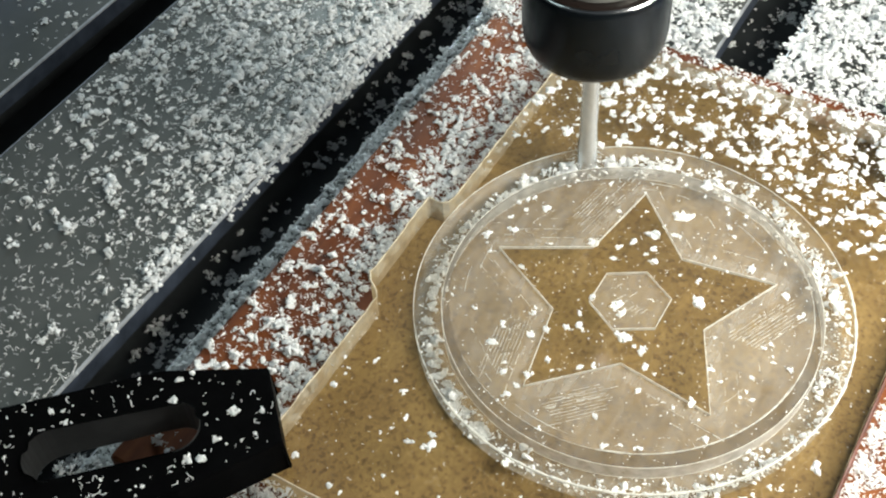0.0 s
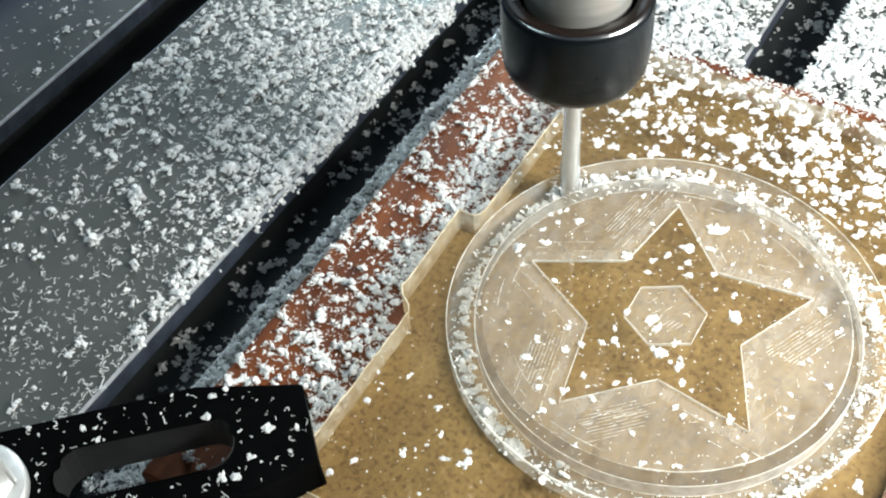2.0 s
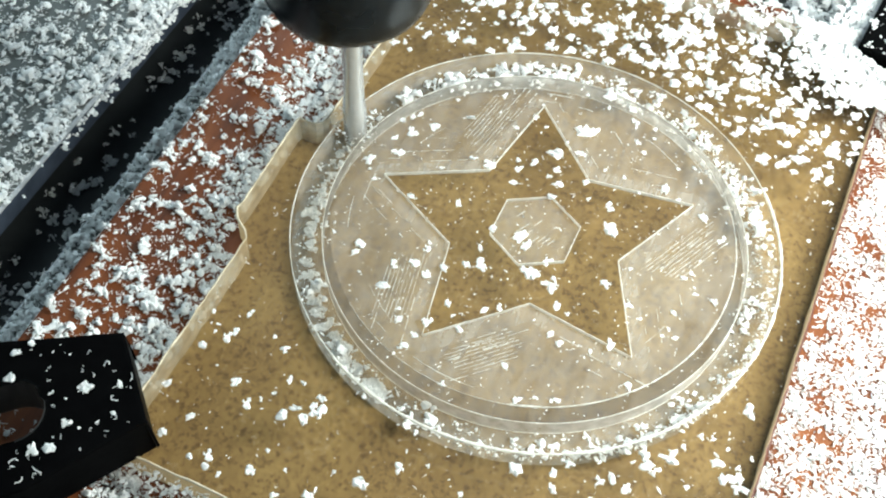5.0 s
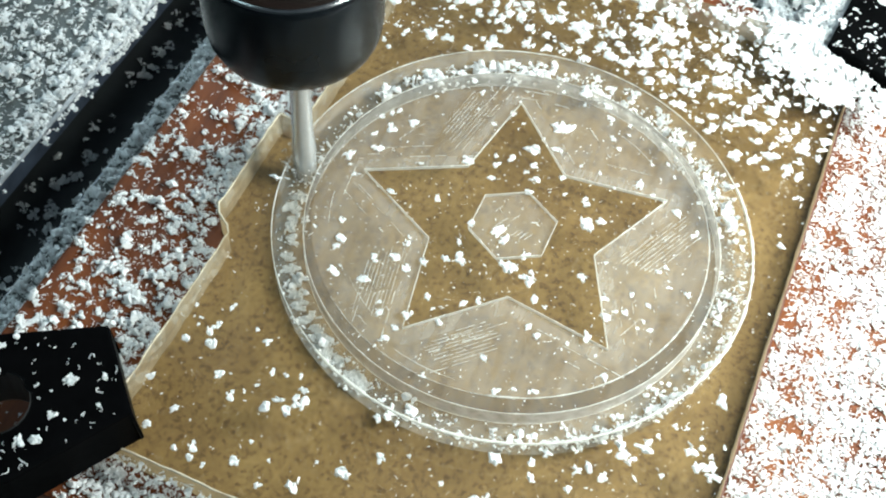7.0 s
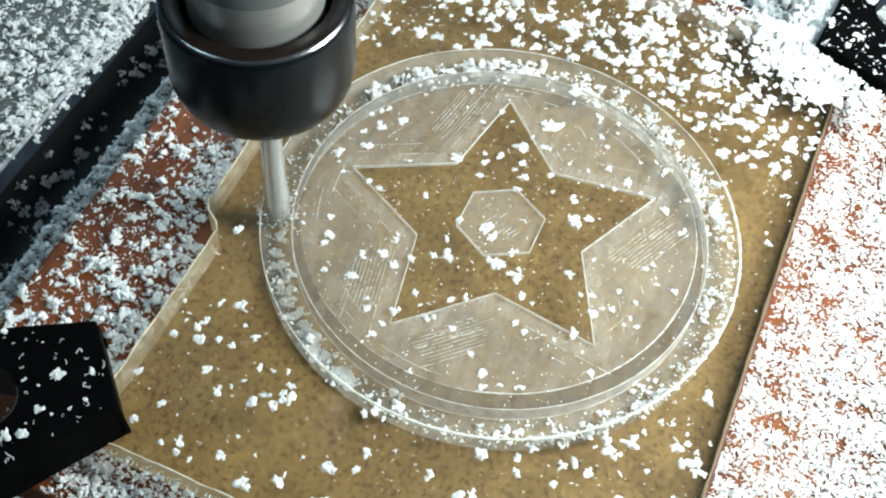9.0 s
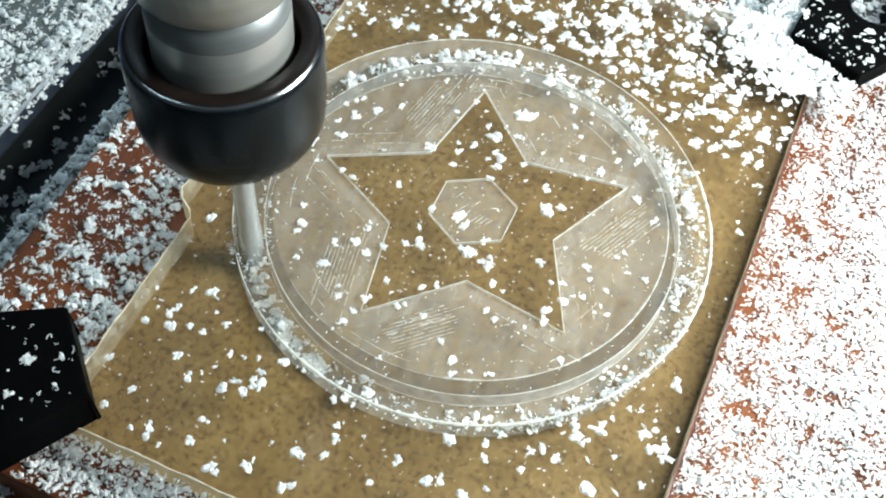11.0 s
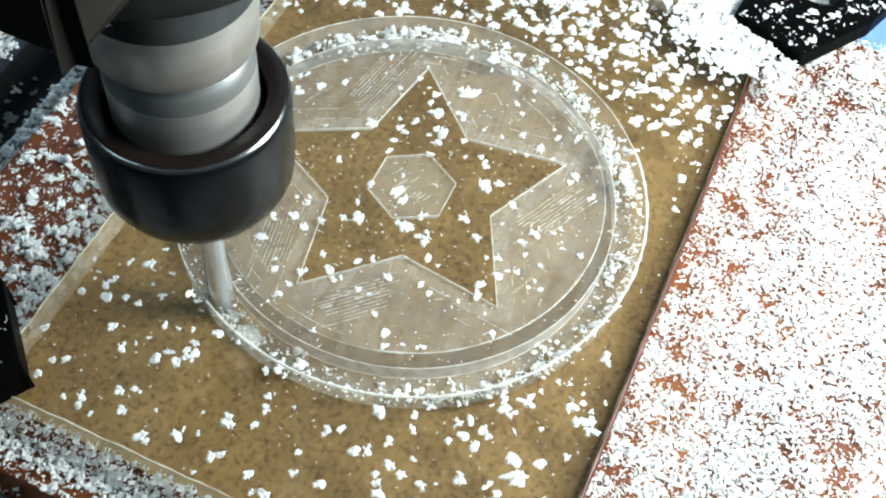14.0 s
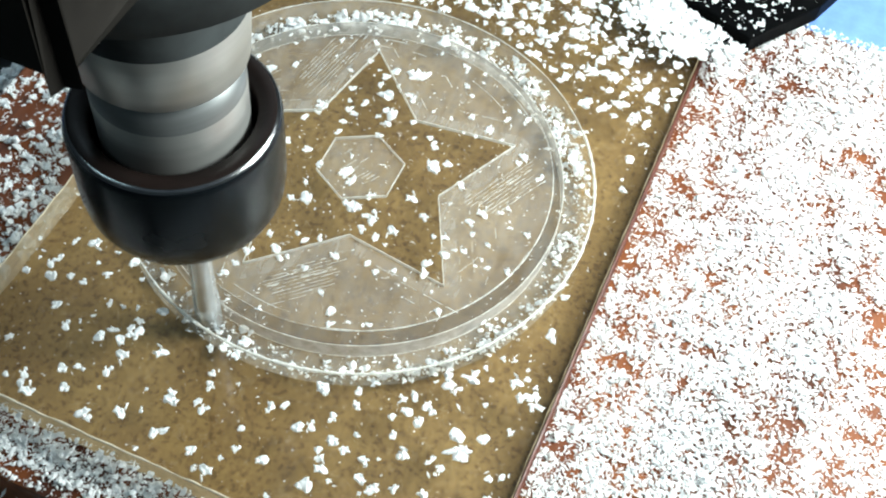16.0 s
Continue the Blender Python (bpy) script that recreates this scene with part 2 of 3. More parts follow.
    for i in range(n):
        f = bm.faces.new((ends[0][i], ends[0][(i + 1) % n], ends[1][(i + 1) % n], ends[1][i]))
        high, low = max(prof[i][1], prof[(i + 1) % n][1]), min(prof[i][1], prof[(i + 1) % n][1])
        # tone by depth: recess shade is painted into the deeper faces
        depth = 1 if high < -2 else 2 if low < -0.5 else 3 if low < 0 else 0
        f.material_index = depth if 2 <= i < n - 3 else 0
    for e in ends:
        bmesh.ops.triangle_fill(bm, use_beauty=True, edges=[bm.edges.get((e[i], e[(i + 1) % n])) for i in range(n)])
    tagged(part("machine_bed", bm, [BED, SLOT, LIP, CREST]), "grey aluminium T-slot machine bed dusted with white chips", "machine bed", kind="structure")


bed()
bench = tagged(new("bench"), "dark workbench under the milling machine", "workbench")
part("bench_top", box(-900, 900, -700, 900, -60, -24.5, 2), TABLE, bench)
for lx in (-850, 780):
    for ly in (-650, 780):
        part("bench_leg", box(lx, lx + 70, ly, ly + 70, -799, -60.5, 3), TABLE, bench)
tagged(part("floor", box(-2200, 2200, -2000, 2200, -860, -800), TABLE), kind="structure")
for nm, (x0, x1, y0, y1) in {"wall_north": (-2200, 2200, 2200, 2320), "wall_south": (-2200, 2200, -2120, -2000), "wall_west": (-2320, -2200, -2120, 2320), "wall_east": (2200, 2320, -2120, 2320)}.items():
    tagged(part(nm, box(x0, x1, y0, y1, -800, 1600), PAINT), kind="structure")

spoil = part("spoil_board", box(-44.3, 120, NEAR_BOARD, 50.4, BED_TOP + 0.004, BOARD_TOP, 0.5), BOARD)
tagged(spoil, "red-brown wooden spoil board under the acrylic sheet, strewn with chips", "board")

# ---- acrylic sheet with the engraved star badge ----
outline = [(LEFT, NEAR), (RIGHT, NEAR), (RIGHT, FAR), (LEFT, FAR), (LEFT, 4.6), (LEFT - 0.3, 3.7), (LEFT - 0.9, 3.1), (LEFT - 1.8, 2.9), (LEFT - 2.9, 3.1),
           (LEFT - 3.1, 2.6), (LEFT - 2.8, -10.2), (LEFT - 2.9, -11.4), (LEFT - 2.2, -12.6), (LEFT - 0.7, -13.6), (LEFT, -14.4)]


def ragged(loop):
    rough = []
    for x, y in subdivided(loop, 1.1):
        rough.append((x + random.uniform(-0.07, 0.07), y + random.uniform(-0.06, 0.06)))
    return rough


outline = ragged(outline)
TIP, INNER, A0 = 18.16, 9.52, math.radians(108.4)
star = []
for k in range(5):
    for r, a in ((TIP, A0 + math.radians(72) * k), (INNER, A0 + math.radians(72) * k + math.radians(36))):
        star.append((r * math.cos(a), r * math.sin(a)))


def grown(loop, d):
    """The star's outline moved outward by d, rounded at the tips."""
    out, m = [], len(loop)
    for i in range(m):
        p, a, b = Vector(loop[i]), Vector(loop[i - 1]), Vector(loop[(i + 1) % m])
        t0, t1 = (p - a).normalized(), (b - p).normalized()
        n0, n1 = Vector((t0.y, -t0.x)), Vector((t1.y, -t1.x))
        if i % 2:
            half = (n0 + n1).normalized()
            out.append(tuple(p + half * d / half.dot(n0)))
        else:
            turn = n0.angle_signed(n1)
            for k in range(7):
                q = n0.copy()
                q.rotate(Matrix.Rotation(-turn * k / 6, 2))
                out.append(tuple(p + q * d))
    return out


star_band = grown(star, 1.75)
hexagon = [(5.0 * math.cos(math.radians(30.4 + 60 * k)), 5.0 * math.sin(math.radians(30.4 + 60 * k))) for k in range(6)]
N = 160
c_out, c_in = [p[:2] for p in ring(R_OUT, N)], [p[:2] for p in ring(R_IN, N)]
# off-centre, so the painted refraction band widens to the lower right
BORDER, BX, BY = 22.1, -0.45, 0.66
c_border = [(p[0] + BX, p[1] + BY) for p in ring(BORDER, N)]

plate = tagged(new("acrylic_sheet"), "clear acrylic sheet on brown paper, being milled with a star badge", "acrylic sheet")
bm = bmesh.new()
flat(bm, [outline, c_out], 0, 0)
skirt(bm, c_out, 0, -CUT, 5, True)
# near faces go clearer, as refraction would make them vanish
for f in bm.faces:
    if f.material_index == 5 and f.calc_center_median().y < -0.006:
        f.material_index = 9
flat(bm, [c_out, c_in], -CUT, 3)
skirt(bm, c_in, -CUT, -POCKET, 6, True)
flat(bm, [c_in, c_border], -POCKET, 8)
flat(bm, [c_border, star_band], -POCKET, 1)
flat(bm, [star_band, star], -POCKET, 7)
skirt(bm, star, -POCKET, 0, 2)
flat(bm, [star, hexagon], 0, 0)
skirt(bm, hexagon, 0, -POCKET, 2)
flat(bm, [hexagon], -POCKET, 1)
skirt(bm, outline, 0, -SHEET, 4)
flat(bm, [outline], -SHEET, 0)
part("sheet", weld(bm), [CLEAR, FLOOR, WALL, GROOVE, EDGE, FRESH, DISC, BAND, DARKRING, NEARWALL], plate, "clear sheet with frosted milled pockets and a round groove")
part("masking_paper", prism(outline, -SHEET - PAPER_T, -SHEET - 0.006), PAPER, plate, "mottled brown protective paper under the sheet")


def bead(loop, z, r, name="edge_line"):
    bm = bmesh.new()
    tube(bm, [(x, y, z) for x, y in subdivided(loop, 0.8)], r)
    return part(name, bm, BURR, plate, "thin bright burr along a milled edge")


bead(star, -0.02, 0.05)
bead(hexagon, -0.02, 0.045)
bead(c_in, -POCKET, 0.06)
bead(c_in, -CUT, 0.05)
bead(c_out, -0.02, 0.06)


def arc_bead(r, z, a0, a1, thick, cx=0.0, cy=0.0):
    """A bead along part of a circle, between two angles in degrees."""
    bm = bmesh.new()
    n = int(abs(a1 - a0) * r * 0.035) + 2
    tube(bm, [(cx + r * math.cos(math.radians(a0 + (a1 - a0) * k / n)), cy + r * math.sin(math.radians(a0 + (a1 - a0) * k / n)), z) for k in range(n + 1)], thick, closed=False)
    return part("edge_line", bm, BURR, plate, "pale bead drawn for a bright edge on part of a circle")


# glow of the lit outer rim, put in as a thicker pale bead
arc_bead(R_OUT + 0.05, -0.04, -118, 38, 0.17)
# bright foot of that refracted wall, drawn as beads on the ring
arc_bead(BORDER, -POCKET, -75, 22, 0.07, BX, BY)
arc_bead(BORDER, -POCKET, 22, 62, 0.03, BX, BY)
arc_bead(BORDER, -POCKET, -128, -75, 0.025, BX, BY)


def edge_rim():
    """The cream-coloured rim of the sheet; its right side is clean."""
    for run in ([p for k, p in enumerate(outline) if p[0] < LEFT + 0.6 and k > 20], [p for p in outline if p[1] < NEAR + 0.5 and p[0] < RIGHT - 0.4]):
        bm = bmesh.new()
        tube(bm, [(x, y, -0.1) for x, y in run], 0.12, closed=False, sides=6)
        part("rim", bm, CREAM, plate, "cream rim of the sheet")


edge_rim()


def red_edge():
    """The red-brown strip along the sheet's clean-cut side."""
    bm = bmesh.new()
    n = 90
    rows = []
    for k in range(n + 1):
        y = NEAR + 0.3 + (FAR - NEAR - 0.6) * k / n
        w = 0.36 + 0.14 * noise.noise(Vector((y * 0.35, 0, 5)))
        rows.append([bm.verts.new((x * MM, y * MM, z * MM)) for x, z in ((RIGHT + 0.13, -SHEET + 0.05), (RIGHT + 0.13, -2.7), (RIGHT + 0.13 + w * 0.5, -2.8), (RIGHT + 0.13 + w, -3.1), (RIGHT + 0.13 + w, -SHEET + 0.05))])
    for a, b in zip(rows, rows[1:]):
        for i in range(5):
            bm.faces.new((a[i], a[(i + 1) % 5], b[(i + 1) % 5], b[i]))
    for e in (rows[0], rows[-1]):
        bm.faces.new(e)
    part("edge_strip", bm, REDEDGE, plate, "dark red-brown strip along the sheet's edge")


red_edge()

# ---- cutter and spindle ----


def cutter_angle(t):
    """Where on the groove's circle the cutter stands, in degrees."""
    return 128.6 + 8.05 * t - 0.003 * t * t


spindle = tagged(new("spindle"), "milling spindle with dark collet nut and bright cutter", "spindle")
TOOL = lathe([(0, 0.15, 0), (1.25, 0.15, 0), (1.35, 0.3, 0), (1.35, 5.5, 0), (1.2, 7.2, 0), (1.12, 16.8, 0), (1.2, 17.2, 0), (1.6, 18.6, 0), (1.65, 19.0, 0), (1.65, 25, 0)], 40)
part("cutter", TOOL, MILL, spindle, "bright steel end mill")
part("collet_nut", lathe([(1.3, 23.0, 0), (6.8, 22.6, 0), (7.6, 22.8, 0), (8.2, 23.3, 0), (8.65, 24.4, 0), (8.82, 25.8, 0), (8.86, 26.8, 0), (8.86, 33.0, 0), (8.72, 33.7, 0), (8.4, 34.0, 1), (8.2, 34.05, 2), (6.9, 33.9, 2), (6.7, 30.8, 2)], 96), [NUT, RIM, RING], spindle, "blackened steel collet nut with a polished rim")
part("shaft", lathe([(6.2, 30, 0), (6.2, 37.6, 0), (6.1, 37.8, 1), (6.1, 40.4, 1), (5.9, 40.45, 2), (5.9, 40.8, 2), (6.6, 40.85, 2), (6.7, 41.0, 0), (7.05, 46.4, 0), (7.0, 46.7, 2), (7.1, 50.5, 2), (7.4, 57.6, 2)], 96), [STEEL, DARKSTEEL, MOTOR], spindle, "stepped bright steel spindle shaft")
part("motor_housing", lathe([(5, 54.4, 0), (12, 54.4, 0), (13.6, 55.4, 0), (14.2, 59, 0), (14.2, 75, 0), (16, 76, 0), (16, 115, 0), (0, 115, 0)], 64), MOTOR, spindle, "dark dust-covered motor housing")
part("mounting_plate", box(-40, 9.0, -20, -3, 62.0, 100, 1.2), MOUNT, spindle, "dark brown spindle mounting plate")


# ---- tool marks on the milled floor ----


def tool_marks():
    bm = bmesh.new()
    rng = random.Random(4)
    m = len(star)
    for i in range(m):
        a, b = Vector(star[i]), Vector(star[(i + 1) % m])
        t = (b - a).normalized()
        out = Vector((t.y, -t.x))
        d = 0.7
        while d < 6.5:
            x = -1.5
            while x < (b - a).length + 1.5:
                run = rng.uniform(0.4, 2.6)
                near_line = abs(d - 1.9) < 0.22 or abs(d - 3.4) < 0.22
                if rng.random() < (0.5 if near_line else 0.014):
                    p, q = a + t * x + out * d, a + t * (x + run) + out * d
                    if p.length < 22.3 and q.length < 22.3 and nearest_edge(p) == i == nearest_edge(q) and inside_pocket(p) and inside_pocket(q):
                        pts = [(p.x + (q.x - p.x) * k / 4, p.y + (q.y - p.y) * k / 4, -POCKET) for k in range(5)]
                        tube(bm, pts, rng.uniform(0.02, 0.06), closed=False, sides=3)
                x += run + rng.uniform(0.05, 1.0)
            d += 0.3
    # close hatching beside four of the star's edges
    for spot in ((-1.2, -12.9), (11.1, 2.3), (-6.9, 11.6), (-6.7, -11.5)):
        i = min(range(m), key=lambda k: ((Vector(star[k]) + Vector(star[(k + 1) % m])) / 2 - Vector(spot)).length)
        a, b = Vector(star[i]), Vector(star[(i + 1) % m])
        long, t = (b - a).length, (b - a).normalized()
        out = Vector((t.y, -t.x))
        for row in range(9):
            d, x = 2.3 + 0.42 * row, long * rng.uniform(0.12, 0.3) - 0.1 * row
            while x < long * rng.uniform(0.75, 0.95):
                run = rng.uniform(0.5, 2.4)
                p, q = a + t * x + out * d, a + t * (x + run) + out * (d + rng.uniform(-0.05, 0.05))
                if inside_pocket(p) and inside_pocket(q) and nearest_edge(p) == i == nearest_edge(q):
                    tube(bm, [(p.x + (q.x - p.x) * k / 4, p.y + (q.y - p.y) * k / 4, -POCKET) for k in range(5)], rng.uniform(0.018, 0.042), closed=False, sides=3)
                x += run + rng.uniform(0.05, 0.5)
    for _ in range(22):
        r, a0, span = rng.choice((21.3, 20.4, 19.2, 17.5)) + rng.uniform(-0.1, 0.1), rng.uniform(0, 6.3), rng.uniform(0.05, 0.3)
        pts = [(r * math.cos(a0 + span * k / 7), r * math.sin(a0 + span * k / 7), -POCKET) for k in range(8)]
        if all(inside_pocket(Vector(p[:2])) for p in pts):
            tube(bm, pts, rng.uniform(0.02, 0.045), closed=False, sides=3)
    for k in range(9):
        x = -2.6 + 0.55 * k
        y = rng.uniform(-1.5, 1.2)
        run = [(x + 0.5 * j / 4 * 1.1, y + 1.1 * j / 4, -POCKET) for j in range(5)]
        tube(bm, run, 0.035, closed=False, sides=3)
    tagged(part("tool_mark", bm, BURR, plate, "fine white cutter ridges on the frosted floor"), kind="stuff")


def nearest_edge(p):
    """Which edge of the star lies nearest to a point."""
    def gap(i):
        a, b = Vector(star[i]), Vector(star[(i + 1) % len(star)])
        k = min(1.0, max(0.0, (p - a).dot(b - a) / (b - a).length_squared))
        return (a + (b - a) * k - p).length
    return min(range(len(star)), key=gap)


def inside_pocket(p):
    """Whether a point lies between the star and the groove."""
    if p.length > R_IN - 0.3:
        return False
    inside = False
    for (x0, y0), (x1, y1) in zip(star, star[1:] + star[:1]):
        if (y0 > p.y) != (y1 > p.y) and p.x < (x1 - x0) * (p.y - y0) / (y1 - y0) + x0:
            inside = not inside
    return not inside


tool_marks()

# ---- clamps ----


def clamp(name, mid, angle, thick, label):
    """A slotted clamp bar with a tapered nose; it points along angle."""
    thing = tagged(new(name), label, "clamp")
    body = [(0, 5.0), (-11.8, 8.0), (-56, 8.0), (-56, -8.0), (-11.8, -8.0), (0, -5.0)]
    slot = []
    for x, a0 in ((-11.6, -90), (-24.5, 90)):
        slot += [(x + 3.2 * math.cos(math.radians(a0 + 15 * k)), 3.2 * math.sin(math.radians(a0 + 15 * k))) for k in range(13)]
    bm = prism(body, 0.02, thick, 0.3, [slot])
    bm.normal_update()
    for f in bm.faces:
        c = f.calc_center_median() / MM
        # upright slot walls take the lighter, lit tone
        f.material_index = 1 if abs(f.normal.z) < 0.3 and -43 < c.x < -7 and abs(c.y) < 3.6 else 0
    part("bar", bm, [BLACK, LITSLOT], thing)
    part("washer", lathe([(3.3, thick + 0.02, 0), (6.2, thick + 0.02, 0), (6.4, thick + 0.3, 0), (6.4, thick + 1.3, 0), (6.1, thick + 1.6, 0), (3.3, thick + 1.6, 0)], 48), KNOB, thing, "bright metal washer").location = (-36.5 * MM, 0, 0)
    part("clamp_nut", prism([p[:2] for p in ring(5.2, 6)], thick + 1.65, thick + 6.5, 0.4), KNOB, thing, "bright hexagonal nut").location = (-36.5 * MM, 0, 0)
    part("stud", lathe([(0, -9.9, 0), (2.9, -9.9, 0), (2.9, 19, 0), (2.5, 19.5, 0), (0, 19.5, 0)], 32), KNOB, thing, "threaded metal stud").location = (-36.5 * MM, 0, 0)
    part("heel_block", box(-55.5, -46, -6, 6, -9.98, 0.0, 0.4), BLACK, thing, "black support block under the rear end")
    thing.matrix_world = pose(mid[0] * MM, mid[1] * MM, 0, 0, 0, angle)
    return thing


clamp("slotted_clamp", (-26.6, -35.7), 45, 5.3, "black slotted clamp bar pressing on the sheet's corner, chips on it")
clamp("slotted_clamp", (30.2, 39.6), 250, 2.4, "black slotted clamp bar half buried in white chips")

# ---- odd pieces ----
bag = part("plastic_piece", prism([(0, 0), (14, -2), (34, 0), (36, 26), (2, 30)], BOARD_TOP + 0.02, 1.5, 1.2), BLUE)
bag.location = (41 * MM, 50.6 * MM, -5.96 * MM)
tagged(bag, "pale blue glossy plastic piece on the machine bed", "plastic piece")
tagged(part("side_block", box(-155, -132.5, -20, 70, BED_TOP + 0.01, 0, 1.0), DEEPBLUE), "blue plastic block at the side of the machine bed", "plastic block")

# ---- chips ----


def crumbs():
    """A few shapes of chip: ragged flakes, clumps of flakes and thin curls."""
    rng = np.random.default_rng(3)
    ico = bmesh.new()
    bmesh.ops.create_icosphere(ico, subdivisions=1, radius=1)
    v0 = np.array([v.co[:] for v in ico.verts])
    f0 = np.array([[v.index for v in f.verts] for f in ico.faces])
    ico.free()

    def bit(flat_z=0.5):
        v = v0 * (1 + rng.uniform(-0.55, 0.45, (len(v0), 1))) * np.array([1, rng.uniform(0.55, 1), flat_z])
        q = rng.normal(size=(3, 3)) * 0.35 + np.eye(3)
        return v @ np.linalg.qr(q)[0]

    v8 = np.array([(1, 0, 0), (0, 1, 0), (-1, 0, 0), (0, -1, 0), (0, 0, 1), (0, 0, -1)], float)
    f8 = np.array([(0, 1, 4), (1, 2, 4), (2, 3, 4), (3, 0, 4), (1, 0, 5), (2, 1, 5), (3, 2, 5), (0, 3, 5)])

    def sliver(flat_z):
        v = v8 * (1 + rng.uniform(-0.45, 0.45, (6, 1))) * np.array([1, rng.uniform(0.55, 1), flat_z])
        q = rng.normal(size=(3, 3)) * 0.35 + np.eye(3)
        return v @ np.linalg.qr(q)[0]

    grain = [(sliver(0.55), f8) for _ in range(24)]
    small = [(sliver(0.5) * np.array([1.25, rng.uniform(0.35, 0.75), 0.5]), f8) for _ in range(40)]
    clump = []
    for _ in range(28):
        vs, fs = [], []
        for k in range(rng.integers(4, 9)):
            c = rng.normal(size=3) * np.array([0.5, 0.45, 0.16]) + np.array([0, 0, 0.15])
            vs.append(bit(0.45) * rng.uniform(0.2, 0.55) + c)
            fs.append(f0 + 12 * k)
        clump.append((np.concatenate(vs), np.concatenate(fs)))
    curl = []
    for _ in range(20):
        n, head, at = 7, rng.uniform(0, 6.28), np.zeros(2)
        bend = rng.normal() * 0.45
        vs, fs = [], []
        for i in range(n):
            head += bend + rng.normal() * 0.55
            at = at + 0.34 * np.array([np.cos(head), np.sin(head)])
            c = np.array([at[0], at[1], 0.1 + rng.uniform(0, 0.35)])
            a = head - 1.57
            for k in range(3):
                b = 2 * np.pi * k / 3
                vs.append(c + 0.11 * np.array([np.cos(a) * np.cos(b), np.sin(a) * np.cos(b), np.sin(b)]))
            if i:
                o = 3 * i
                for k in range(3):
                    j = (k + 1) % 3
                    fs += [(o - 3 + k, o - 3 + j, o + j), (o - 3 + k, o + j, o + k)]
        v = np.array(vs)
        v[:, :2] -= v[:, :2].mean(0)
        curl.append((v, np.array(fs)))
    flake = []
    for _ in range(40):
        vs, fs, base = [], [], 0
        for k in range(rng.integers(2, 5)):
            n = 12
            a = np.linspace(0, 2 * np.pi, n, endpoint=False) + rng.uniform(-0.15, 0.15, n)
            lump = rng.random(n)
            lump = 0.72 * lump + 0.28 * np.roll(lump, 1)
            r = (0.2 + 0.9 * lump) * (1 if k == 0 else rng.uniform(0.4, 0.75))
            off = np.zeros(3) if k == 0 else np.append(rng.uniform(-0.6, 0.6, 2), 0.05)
            rim = np.stack([r * np.cos(a), r * np.sin(a) * rng.uniform(0.45, 1.0), rng.uniform(-0.12, 0.2, n)], 1)
            top = rim * np.array([0.72, 0.72, 1]) + np.array([0, 0, 0.15])
            body = np.concatenate([rim, top, [[0, 0, rng.uniform(0.12, 0.28)], [0, 0, -0.1]]]) + off
            vs.append(body)
            for i in range(n):
                j = (i + 1) % n
                fs += [(base + i, base + j, base + n + j), (base + i, base + n + j, base + n + i), (base + n + i, base + n + j, base + 2 * n), (base + j, base + i, base + 2 * n + 1)]
            base += len(body)
        flake.append((np.concatenate(vs), np.array(fs)))
    leaf = []
    for _ in range(40):
        n = 7
        a = np.linspace(0, 2 * np.pi, n, endpoint=False) + rng.uniform(-0.2, 0.2, n)
        r = 0.3 + 0.7 * rng.random(n)
        rim = np.stack([r * np.cos(a), r * np.sin(a) * rng.uniform(0.45, 1.0), rng.uniform(-0.15, 0.2, n)], 1)
        f = [(i, (i + 1) % n, n) for i in range(n)] + [((i + 1) % n, i, n + 1) for i in range(n)]
        leaf.append((np.concatenate([rim, [[0, 0, rng.uniform(0.15, 0.35)], [0, 0, -0.1]]]), np.array(f)))
    fluff = []
    for k in range(30):
        v, f = flake[k]
        vs, fs, base = [v], [f], len(v)
        for _ in range(rng.integers(1, 4)):
            cv, cf = curl[rng.integers(len(curl))]
            a = rng.uniform(0, 6.28)
            q = np.array([[np.cos(a), -np.sin(a), 0], [np.sin(a), np.cos(a), 0], [0, 0, 1]])
            vs.append(cv @ q.T * rng.uniform(0.3, 0.7) + np.array([0.75 * np.cos(a), 0.75 * np.sin(a), rng.uniform(0, 0.3)]))
            fs.append(cf + base)
            base += len(cv)
        fluff.append((np.concatenate(vs), np.concatenate(fs)))
    puff = []
    for k in range(30):
        vs, fs, base = [], [], 0
        for _ in range(rng.integers(5, 10)):
            c = rng.normal(size=3) * np.array([0.42, 0.38, 0.0])
            c[2] = rng.uniform(0.1, 1.0) * max(0.2, 1 - np.hypot(c[0], c[1]))
            vs.append(bit(0.6) * rng.uniform(0.22, 0.5) + c)
            fs.append(f0 + base)
            base += 12
        for _ in range(rng.integers(1, 4)):
            cv, cf = curl[rng.integers(len(curl))]
            a = rng.uniform(0, 6.28)
            q = np.array([[np.cos(a), -np.sin(a), 0], [np.sin(a), np.cos(a), 0], [0, 0, 1]])
            vs.append(cv @ q.T * rng.uniform(0.3, 0.6) + np.array([0.7 * np.cos(a), 0.7 * np.sin(a), rng.uniform(0, 0.5)]))
            fs.append(cf + base)
            base += len(cv)
        puff.append((np.concatenate(vs), np.concatenate(fs)))
    return {"puff": puff, "leaf": leaf, "grain": grain, "small": small, "clump": clump, "curl": curl, "flake": flake, "fluff": fluff}


CRUMBS = crumbs()


def scatter(name, label, layers, seed):
    """One mesh of chips. layers: (kind, tries, area, height, smallest, largest, chance) where chance(x, y) is the likelihood that a chip stays."""
    rng = np.random.default_rng(seed)
    verts, faces, base = [], [], 0
    for kind, tries, (x0, x1, y0, y1), height, lo, hi, chance in layers:
        xs, ys = rng.uniform(x0, x1, tries), rng.uniform(y0, y1, tries)
        for x, y in zip(xs, ys):
            if rng.random() > chance(x, y):
                continue
